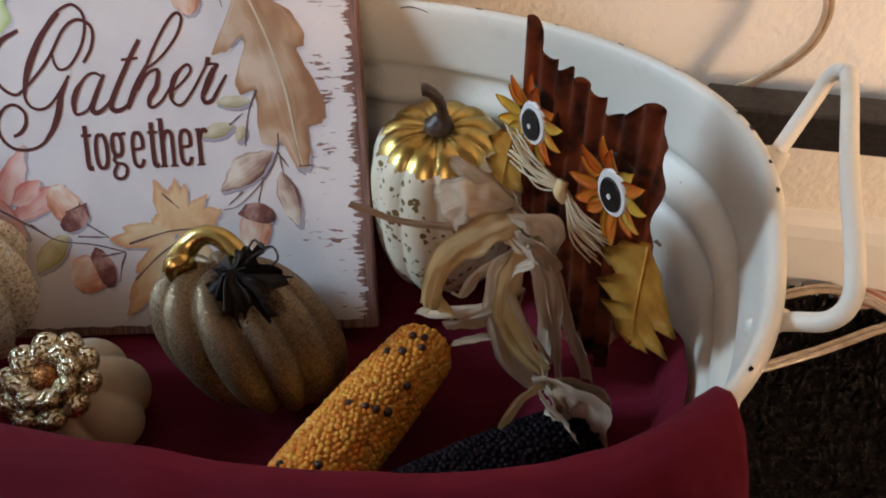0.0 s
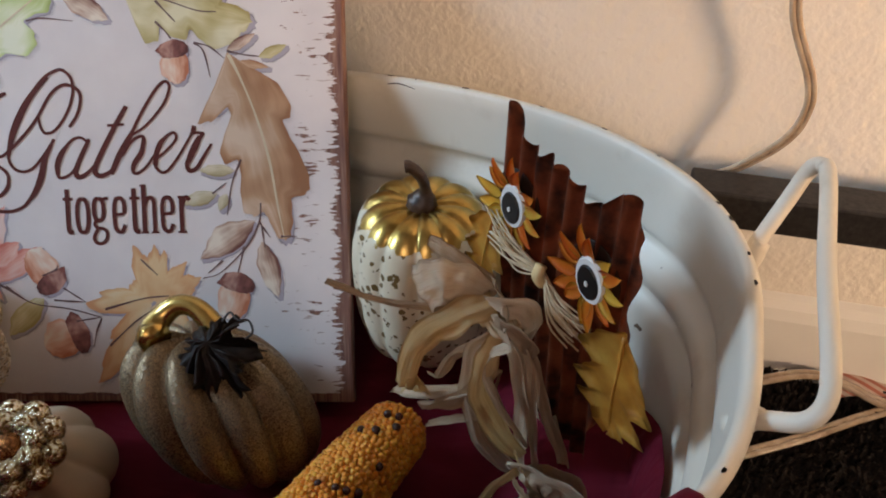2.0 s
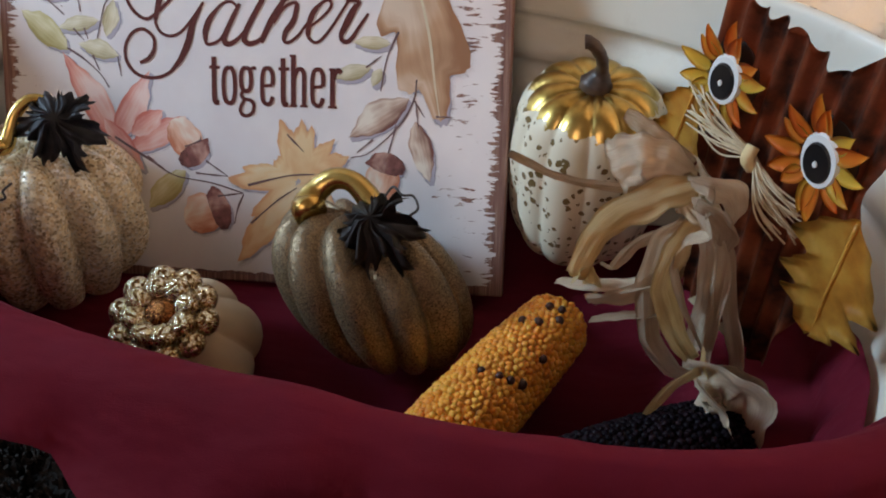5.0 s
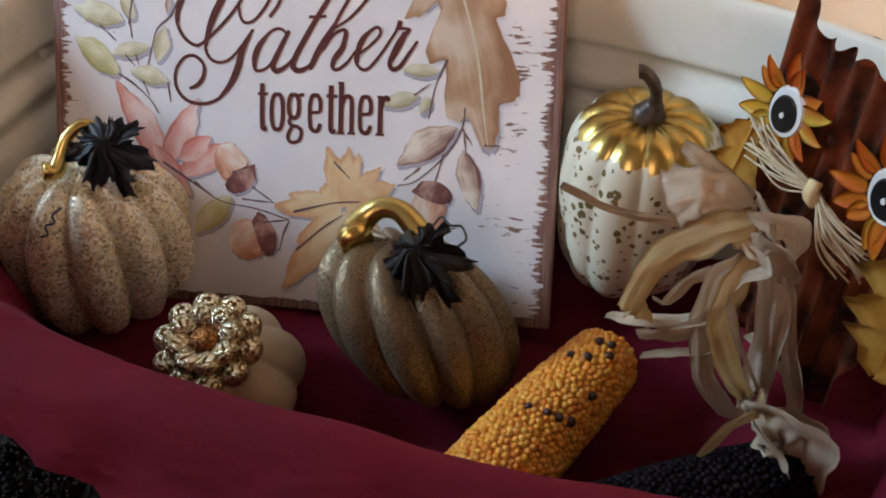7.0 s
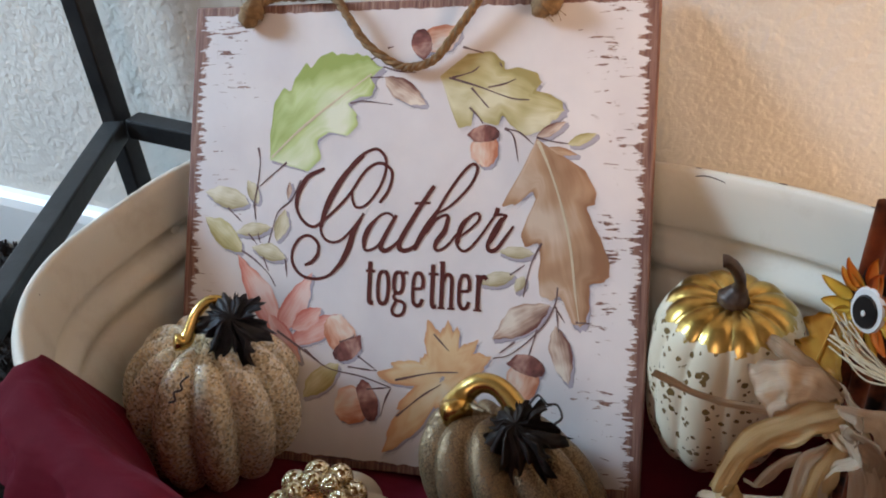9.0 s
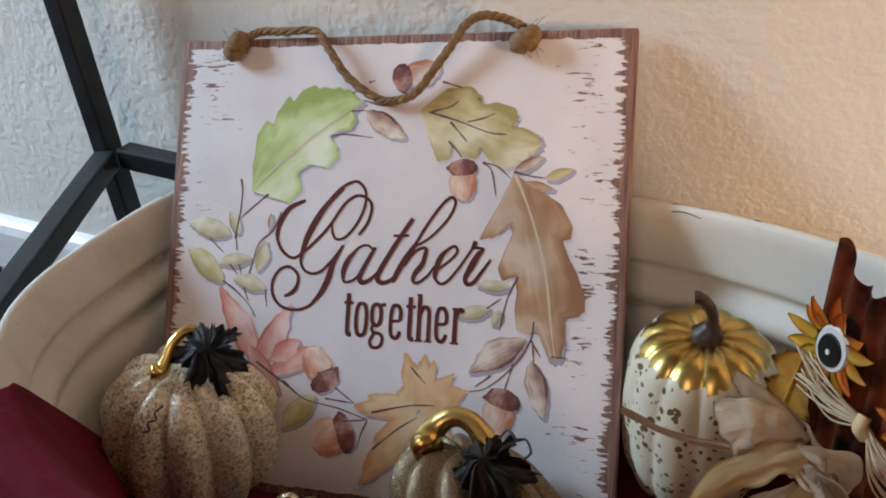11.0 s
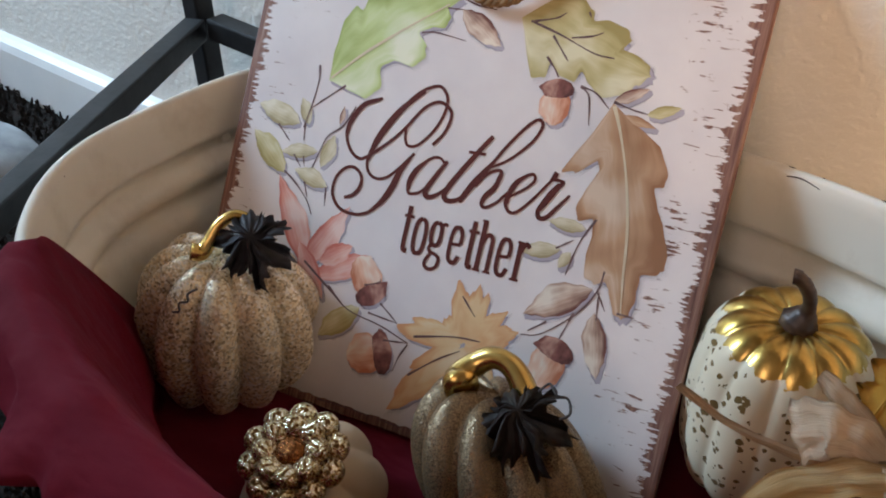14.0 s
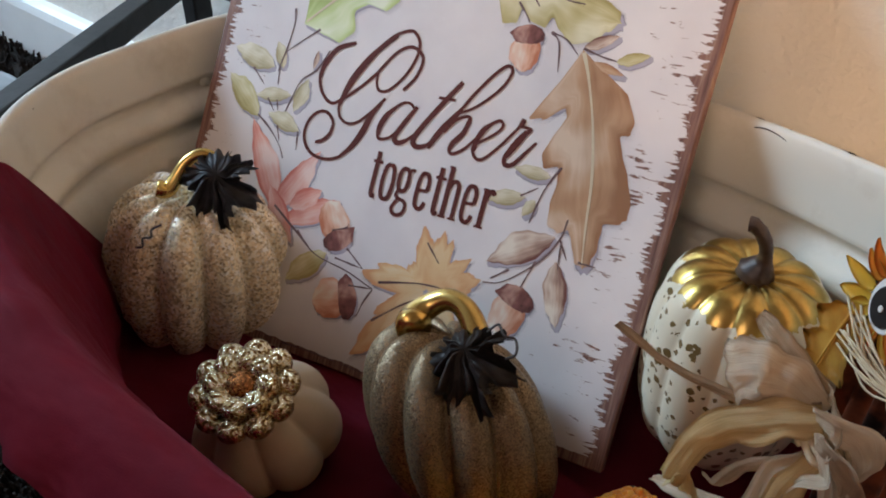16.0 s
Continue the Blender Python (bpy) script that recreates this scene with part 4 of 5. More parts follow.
    pen([(35.1, 0.6), (41.5, 5.5), (46.1, 10.5), (45.9, 13.7), (43.2, 13.9), (37.8, 9.4), (34.6, 2.8), (33.7, -3), (37, -7), (41.2, -5.8), (47.4, 1.6), (52.5, 9.3), (57.2, 16.5)], 1.4, 1.8, 1.4, 80)
    pen([(41.3, 12.5), (37.5, 8.8), (34.9, 2.8), (34.4, -3.6)], 1.4, 3.2, 1.8, 30)
    pen([(56.8, 17.8), (56.3, 15.8), (55.5, 13.2)], 2.5, 2.8, 1.8, 12)
    pen([(54.2, 13.5), (58.1, 14), (62, 13.6)], 1.4, 1.6, 1.4, 10)
    pen([(61.7, 13.9), (56, 5.3), (51.9, -2.2), (52.9, -6.3), (56.8, -5.4), (61.5, 1.2), (66, 7.8)], 2.1, 2.5, 1.4, 50)
    pen([(59.8, 12.2), (56, 5.3), (52, -2.5)], 2.5, 3.9, 2.8, 20)

    # the upright word: tall narrow letters with slab feet, x from its own left edge
    word2 = part("word_together", bmesh.new(), MAT["letter"], sg, "maroon glitter upright lettering")
    XH, AS, BW = 20.5, 27.0, 2.7

    def bar(x0, pts, w=BW, n=16):
        bm = bmesh.new()
        inked(bm, [(x0 + x, -40.6 + y) for x, y in pts], lambda f: w / 1000, n)
        part("letter_stroke", bm, MAT["letter"], word2, "", pose(0, 0, 0.00013 + lay(0.000001)), smooth=False)

    def loop(x0, w, y0, y1):
        bar(x0, [(w / 2 + (w / 2) * math.copysign(abs(math.sin(k * math.pi / 8)) ** 0.75, math.sin(k * math.pi / 8)), (y0 + y1) / 2 + (y1 - y0) / 2 * math.copysign(abs(math.cos(k * math.pi / 8)) ** 0.85, math.cos(k * math.pi / 8))) for k in range(17)], 2.4, 64)

    def letter_t(x):
        bar(x, [(2.6, 25), (2.6, 14), (2.6, 5), (3.2, 1.4), (5.4, 1.0)], n=24)
        bar(x, [(0, XH - 1), (3, XH - 1), (6.0, XH - 1)], 1.7)

    def letter_e(x):
        bar(x, [(1.2, 10.5), (4, 10.7), (6.8, 11)], 1.8)
        bar(x, [(6.8, 11), (6.9, 16), (5.6, 19.2), (4.0, 19.6), (2.3, 19), (1.2, 15), (1.1, 8), (1.6, 3), (3.6, 1.0), (5.6, 1.6), (7.0, 5)], 2.3, 56)

    letter_t(-20.2)
    loop(-12.3, 6.4, 1.0, 19.6)
    loop(-2.6, 5.6, 7.5, 19.6)
    bar(-2.6, [(5.0, 18.0), (6.6, 19.6), (8.4, 19.4)], 1.8)
    bar(-2.6, [(1.6, 8), (0.2, 5.4), (1.8, 3.4), (5.0, 2.8), (7.0, 0.8), (6.4, -3.4), (3.4, -5.4), (0.4, -4.6), (-0.4, -1.6), (1.6, 2.4)], 2.0, 56)
    letter_e(8.0)
    letter_t(18.0)
    bar(24.0, [(2.2, 0), (2.2, 14), (2.2, AS)], n=8)
    bar(24.0, [(2.2, 14), (4.0, 18.6), (6.2, 19.6), (7.8, 17.6), (8.0, 12), (8.0, 0)], 2.4, 40)
    for x in (2.2, 8.0):
        bar(24.0, [(x - 2.2, 0.5), (x, 0.5), (x + 2.2, 0.5)], 1.2)
    bar(24.0, [(0.2, AS - 0.6), (1.2, AS - 0.6), (2.4, AS - 0.6)], 1.2)
    letter_e(35.4)
    bar(45.0, [(2.4, 0), (2.4, 10), (2.4, XH)], n=8)
    bar(45.0, [(2.4, 13), (3.6, 17.4), (5.4, 19.6), (7.2, 18.0)], 2.4, 24)
    bar(45.0, [(0.0, 0.5), (2.4, 0.5), (4.8, 0.5)], 1.2)
    bar(45.0, [(0.4, XH - 0.7), (1.4, XH - 0.7), (2.6, XH - 0.7)], 1.2)
    # printed signature, too small to read
    stroke("signature_bar", [(-48, -132.4), (-30, -131.6), (-12, -132)], 1.0)
    stroke("signature_bar", [(-9, -131.8), (6, -132.2)], 0.8)

    # jute hanger: two knots and the slack loop over the front
    bm = bmesh.new()
    run = spline([(-0.094, 0.136, 0.004), (-0.084, 0.140, 0.002), (-0.069, 0.1395, 0.002), (-0.047, 0.138, 0.006), (-0.036, 0.126, 0.008), (-0.024, 0.110, 0.006), (-0.006, 0.098, 0.0045), (0.006, 0.0965, 0.0045), (0.018, 0.101, 0.005), (0.029, 0.114, 0.007), (0.039, 0.127, 0.009), (0.047, 0.138, 0.010), (0.056, 0.143, 0.009), (0.068, 0.142, 0.005), (0.079, 0.137, 0.003)], 150)
    for s in range(3):
        ply = []
        for i, (p, (t, side, up)) in enumerate(zip(run, frames_along(run))):
            q = i * 0.55 + s * 2.094
            ply.append(p + (side * math.cos(q) + up * math.sin(q)) * 0.0013)
        tube(bm, ply, 0.00145, 150, 7, bumps=0.15)
    hanger = part("jute_hanger", bm, MAT["jute"], sg, "brown jute twine hanger")
    for x, y, a in ((-0.0985, 0.131, 90), (0.081, 0.130, 60)):
        bm = bmesh.new()
        tube(bm, [(-0.009, 0, 0), (-0.004, 0.0015, 0.001), (0.002, -0.001, 0.0015), (0.008, 0, 0.0005)], lambda f: 0.0028 + 0.0042 * math.sin(math.pi * f) ** 0.8, 18, 12, bumps=0.3)
        part("knot", bm, MAT["jute"], hanger, "", pose(x, y, 0.0045, 0, 0, a))
    for k in range(40):
        rnd = random.Random(k)
        bm = bmesh.new()
        f = rnd.random()
        x = -0.0985 if k % 2 else 0.081
        a = Vector((x + rnd.uniform(-0.005, 0.005), 0.131 + rnd.uniform(-0.008, 0.006), 0.007))
        d = Vector((rnd.uniform(-1, 1), rnd.uniform(-1, 1), rnd.uniform(0, 0.7))) * 0.007
        tube(bm, [a, a + d * 0.5 + Vector((0, 0.001, 0)), a + d], 0.00018, 4, 4)
        part("fibre", bm, MAT["jute"], hanger)


sign()


# ---- the pumpkins ----
def maple(bm, size, seed=0, thick=0.0006):
    """A lobed, pleated fabric leaf lying about the origin, its stalk towards -x."""
    rnd = random.Random(seed)
    n = 120
    tips = [(0.0, 1.0), (0.75, 0.86), (-0.75, 0.86), (1.7, 0.72), (-1.7, 0.72), (2.5, 0.5), (-2.5, 0.5)]
    mid = bm.verts.new((0, 0, 0.001))
    prev = None
    grid = []
    for k in range(n):
        a = 2 * math.pi * k / n - math.pi
        r = 0.50
        for t, l in tips:
            d = abs((a - t + math.pi) % (2 * math.pi) - math.pi)
            r = max(r, l * (1 - 0.58 * (d / 0.55) ** 1.3) if d < 0.55 else 0)
        r *= size * (1 + 0.08 * math.sin(a * 31) + 0.05 * rnd.random())
        pleat = 0.15 * size * (abs(math.sin(a * 3.5 + seed)) - 0.5) + 0.55 * size * noise.noise(Vector((2.2 * math.cos(a), 2.2 * math.sin(a), seed))) + 0.09 * size * math.sin(a * 17)
        grid.append([bm.verts.new((r * f * math.cos(a), r * f * math.sin(a), pleat * f - 0.30 * size * f * f)) for f in (0.28, 0.55, 0.8, 1.0)])
    for k in range(n):
        a, b = grid[k], grid[(k + 1) % n]
        bm.faces.new((mid, a[0], b[0]))
        for j in range(3):
            bm.faces.new((a[j], a[j + 1], b[j + 1], b[j]))
    for v in bm.verts:
        p = v.co / size
        v.co += size * Vector((0.12 * noise.noise(p * 3.1 + Vector((seed, 0, 4))), 0.12 * noise.noise(p * 3.1 + Vector((9, seed, 1))), 0.26 * noise.noise(p * 2.6 + Vector((3, 7, seed)))))
    bmesh.ops.solidify(bm, geom=bm.faces[:], thickness=thick)
    return bm


def glitter_pumpkin(m, radius, half, squash, skin, leaf_mat, stem_pts, leaf_pose, leaf_size, curls, label, power=2.2, groove=0.13, ribs=11, stem_r=0.0036, top=1.0, base=0.0, lean=0.0):
    th = thing("glitter_pumpkin", m, label, "pumpkin", "craft pumpkins in the tub")
    bm = pumpkin(bmesh.new(), radius, half, ribs, groove, 0.16, 0.1, power, squash, ribs * 12, 40)
    for v in bm.verts:
        if v.co.z > 0:
            v.co.z *= top
        elif base:
            v.co.z = max(v.co.z, -base)
        v.co.z -= lean * v.co.x
    part("body", bm, skin, th)
    if base:
        bm = bmesh.new()
        bmesh.ops.create_cone(bm, cap_ends=True, segments=48, radius1=radius * 0.80, radius2=radius * 0.82, depth=0.005)
        bmesh.ops.scale(bm, vec=(1, squash, 1), verts=bm.verts)
        part("foot", bm, MAT["black"], th, "flat black underside", pose(0, 0, -base - 0.0005))
    part("stem", tube(bmesh.new(), stem_pts, lambda f: stem_r * (1.15 - 0.40 * math.sin(math.pi * min(1, f * 1.1)) + 0.15 * f), 30, 12), MAT["gold"], th, "curled gold stem")
    lf = part("leaf", maple(bmesh.new(), leaf_size, 3), leaf_mat, th, "dark pleated fabric leaf", leaf_pose)
    for c in curls:
        part("tendril", tube(bmesh.new(), c, 0.0006, 30, 6), leaf_mat, th, "thin dark wire tendril")
    return th


# large champagne pumpkin
m1 = axes((-0.2335, -0.103, 0.1025), (0.10, 0.05, 1), (1, 0.4, 0))
glitter_pumpkin(m1, 0.0520, 0.064, 0.86, MAT["glitter_gold"], MAT["slate_leaf"],
                [(0.015, -0.002, 0.040), (0.015, 0.0, 0.058), (0.013, 0.002, 0.067), (0.006, 0.001, 0.071), (-0.001, -0.003, 0.067), (-0.005, -0.008, 0.059), (-0.008, -0.012, 0.054), (-0.013, -0.014, 0.055)],
                axes((0.017, -0.011, 0.068), (0.05, -0.74, 0.66), (0.35, -0.45, -0.8)), 0.0275,
                [[(-0.004, -0.031, 0.046), (-0.008, -0.034, 0.044), (-0.0075, -0.036, 0.041), (-0.0115, -0.037, 0.040), (-0.011, -0.039, 0.0365), (-0.0145, -0.039, 0.035)]],
                "champagne glitter pumpkin with a curled gold stem standing on burgundy cloth", groove=0.20, top=0.86, base=0.053, power=2.05)

# bronze pumpkin leaning on the sign
m2 = axes((-0.0495, -0.131, 0.1085), (-0.36, 0.44, 0.80), (1, 0, 0.3))
glitter_pumpkin(m2, 0.0430, 0.0440, 0.95, MAT["glitter_bronze"], MAT["brown_leaf"],
                [(0.018, -0.008, 0.028), (0.016, -0.006, 0.040), (0.010, -0.004, 0.050), (0.001, -0.004, 0.054), (-0.008, -0.006, 0.051), (-0.013, -0.011, 0.046), (-0.010, -0.015, 0.043)],
                axes((0.022, -0.025, 0.036), (0.22, -0.78, 0.58), (0.45, -0.35, -0.7)), 0.0270,
                [[(0.028, -0.016, 0.042), (0.033, -0.015, 0.045), (0.037, -0.018, 0.041), (0.041, -0.016, 0.039), (0.043, -0.020, 0.034), (0.039, -0.022, 0.032)]],
                "bronze glitter pumpkin with a gold stem leaning against the sign", 2.1, 0.20, 11, 0.0062, lean=0.42)


def speckled_pumpkin():
    th = thing("speckled_pumpkin", axes((0.0450, -0.050, 0.128), (0.0, -0.04, 1), (1, 0, 0)), "cream pumpkin with gold speckles and a gold leaf cap", "pumpkin", "craft pumpkins in the tub")
    part("body", pumpkin(bmesh.new(), 0.0395, 0.055, 12, 0.055, 0.10, 0.1, 3.0, 1.0, 144, 40), MAT["speckled"], th)
    bm = bmesh.new()
    tube(bm, [(0, 0, 0.046), (0.0005, 0, 0.051), (0.0022, 0, 0.058), (0.0018, -0.001, 0.065), (-0.0010, -0.001, 0.071), (-0.0050, -0.001, 0.0745), (-0.0068, -0.001, 0.0745)], lambda f: 0.0023 + 0.0058 * math.exp(-((f - 0.16) * 7) ** 2) + 0.0010 * f, 34, 14, bumps=0.16)
    part("stem", bm, MAT["stem"], th, "dark brown curved stem")


speckled_pumpkin()


def jewel_pumpkin():
    m = axes((-0.1345, -0.1668, 0.0930), (0.04, -0.30, 0.94), (1, 0, 0.1))
    th = thing("beaded_pumpkin", m, "small cream pumpkin with a ring of mottled gold glass beads", "pumpkin", "craft pumpkins in the tub")
    bm = pumpkin(bmesh.new(), 0.0345, 0.036, 7, 0.13, 0.2, 0.15, 2.2, 1.0, 112, 32)
    for v in bm.verts:
        if v.co.z < 0:
            v.co.z *= 1.12
        f = 1.06 - 0.42 * ease((v.co.z + 0.012) / 0.044)
        v.co.x *= f
        v.co.y *= f
    part("body", bm, MAT["cream"], th)
    mer = Nodes("mercury_glass")
    n1 = mer.noise(640, 4)
    mer.set(Base_Color=mer.ramp(n1, [(0.43, (0.14, 0.06, 0.02)), (0.49, (0.55, 0.38, 0.15)), (0.55, (0.95, 0.90, 0.70))]), Metallic=0.95, Roughness=mer.ramp(n1, [(0.4, (0.45, 0.45, 0.45)), (0.6, (0.08, 0.08, 0.08))]))
    mer.bump(mer.noise(800, 3), 0.9, 0.0012)
    for ring, count, r, z, s in ((0, 10, 0.0185, 0.0275, 0.0064), (1, 8, 0.0115, 0.033, 0.0058)):
        for k in range(count):
            a = 2 * math.pi * (k + 0.5 * ring) / count
            bm = bmesh.new()
            bmesh.ops.create_uvsphere(bm, u_segments=14, v_segments=10, radius=s)
            bmesh.ops.scale(bm, vec=(1.1, 0.95, 1.15), verts=bm.verts)
            part("bead", bm, mer.m, th, "mottled gold mercury glass bead", axes((r * math.cos(a), r * math.sin(a), z), (math.cos(a), math.sin(a), 0.9), (-math.sin(a), math.cos(a), 0)))
    amber = plain("amber_glass", (0.045, 0.013, 0.005), (0.50, 0.20, 0.06), 620, 0.15, 0.85, 700, 0.8, 0.0012)
    bm = bmesh.new()
    bmesh.ops.create_uvsphere(bm, u_segments=16, v_segments=12, radius=0.0078)
    bmesh.ops.scale(bm, vec=(1, 1, 0.7), verts=bm.verts)
    part("centre_bead", bm, amber, th, "amber mercury glass centre bead", pose(0, 0, 0.0325))


jewel_pumpkin()


# ---- the two ears of corn ----
def corn_ear(name, m, length, radius, kernel, kmat, core, label, dark=()):
    th = thing(name, m, label, "corn", "ears of corn in the tub")
    prof = lambda f: radius * (0.80 + 0.20 * math.sin(math.pi * min(1, 0.15 + f * 0.85))) * min(1, (1 - f) * 9 + 0.60) ** 0.5
    bm = bmesh.new()
    tube(bm, [(length * (k / 8 - 0.5), 0, 0) for k in range(9)], lambda f: prof(f) * 1.0, 24, 20)
    part("cob", bm, core, th)
    rnd = random.Random(7)
    ball = bmesh.new()
    bmesh.ops.create_icosphere(ball, subdivisions=1, radius=1.0)
    bv = [v.co.copy() for v in ball.verts]
    bf = [[v.index for v in f.verts] for f in ball.faces]
    ball.free()
    vs, fs, spots = [], [], []
    nx = int(length / (kernel * 1.42))
    for i in range(nx + 1):
        f = i / nx
        r = prof(f)
        nk = max(6, int(2 * math.pi * r / (kernel * 1.55)))
        for k in range(nk):
            a = 2 * math.pi * (k + 0.5 * (i % 2) + rnd.uniform(-0.25, 0.25)) / nk
            spots.append((Vector((length * (f - 0.5) + rnd.uniform(-0.35, 0.35) * kernel, r * math.cos(a), r * math.sin(a))), a, f))
    for rr in (0.72, 0.42, 0.1):
        nk = max(1, int(2 * math.pi * rr * radius * 0.6 / (kernel * 1.7)))
        for k in range(nk):
            a = 2 * math.pi * k / nk + rr
            spots.append((Vector((length * 0.5 + kernel * (1 - rr) * 1.1, rr * radius * 0.62 * math.cos(a), rr * radius * 0.62 * math.sin(a))), a, 1.0))
    taken = set()
    for df, da in dark:
        best = min(range(len(spots)), key=lambda q: abs(spots[q][2] - df) * 3 + abs((spots[q][1] - da + math.pi) % (2 * math.pi) - math.pi) * 0.5)
        taken.add(best)
    for q, (p, a, f) in enumerate(spots):
        s = kernel * rnd.uniform(0.8, 1.15)
        if q in taken:
            bm = bmesh.new()
            bmesh.ops.create_icosphere(bm, subdivisions=2, radius=s * 1.22)
            part("dark_kernel", bm, MAT["dark_kernel"], th, "dark maroon kernel", Matrix.Translation(p + Vector((0, math.cos(a), math.sin(a))) * 0.0004))
            continue
        k0 = len(vs)
        turn = Matrix.Rotation(rnd.uniform(0, 6.28), 3, Vector((rnd.random(), rnd.random(), rnd.random() + 0.1)).normalized())
        vs += [tuple(p + turn @ v * s) for v in bv]
        fs += [[k0 + j for j in one] for one in bf]
    me = bpy.data.meshes.new("kernel_cover")
    me.from_pydata(vs, [], fs)
    me.polygons.foreach_set("use_smooth", [True] * len(me.polygons))
    me.materials.append(kmat)
    ob = new("kernel_cover", me)
    ob.parent = th
    tagged(ob, kind="stuff")
    return th


def kernel_material(name, cols, rough):
    m = Nodes(name)
    r = m.n("NewGeometry").outputs["Random Per Island"]
    m.set(Base_Color=m.ramp(r, cols), Roughness=rough, Coat_Weight=0.15 if rough < 0.45 else 0.0, Specular_IOR_Level=0.5 if rough < 0.45 else 0.08, Subsurface_Weight=0.35 if rough < 0.45 else 0.0)
    m.put(m.b.inputs["Subsurface Radius"], (0.004, 0.002, 0.0005))
    return m.m


k_amber = kernel_material("amber_kernels", [(0.0, (0.78, 0.27, 0.02)), (0.5, (0.86, 0.37, 0.04)), (1.0, (0.90, 0.47, 0.07))], 0.42)
k_black = kernel_material("black_kernels", [(0.0, (0.005, 0.003, 0.005)), (0.6, (0.009, 0.005, 0.008)), (1.0, (0.02, 0.010, 0.014))], 0.45)
U = math.pi / 2
corn_ear("yellow_corn", axes((0.011, -0.183, 0.0985), (0, 0, 1), (0.50, 0.866, 0.0)), 0.125, 0.0187, 0.0019, k_amber, MAT["corn_core"], "ear of amber indian corn with a few dark kernels",
         ((0.93, U + 0.3), (0.93, U - 0.1), (0.90, U + 0.35), (0.82, U + 0.1), (0.80, U - 0.35), (0.72, U + 0.75), (0.55, U + 0.35), (0.56, U + 0.5), (0.58, U + 0.75), (0.52, U - 0.1), (0.22, U + 0.5), (0.26, U + 0.35), (0.20, U - 0.45), (0.98, U - 0.9)))
corn_ear("dark_corn", axes((0.071, -0.205, 0.0975), (0, 0, 1), (0.86, 0.48, 0.04)), 0.112, 0.0178, 0.0019, k_black, MAT["black_kernel"], "ear of glossy black indian corn with dried husk")


# ---- husks tied to the corn ----
def husk(points, w, turn, mat, seed, parent, n=30, taper=0.75):
    if w < 0:
        width = lambda f: -w / 2 * (0.30 + 0.70 * f ** 0.8)
    else:
        width = lambda f: w / 2 * (0.55 + 0.45 * math.sin(math.pi * min(1, 0.2 + f * taper)))
    return part("husk_strip", ribbon(bmesh.new(), points, width, turn, n, 8, 0.12, seed), MAT[mat], parent)


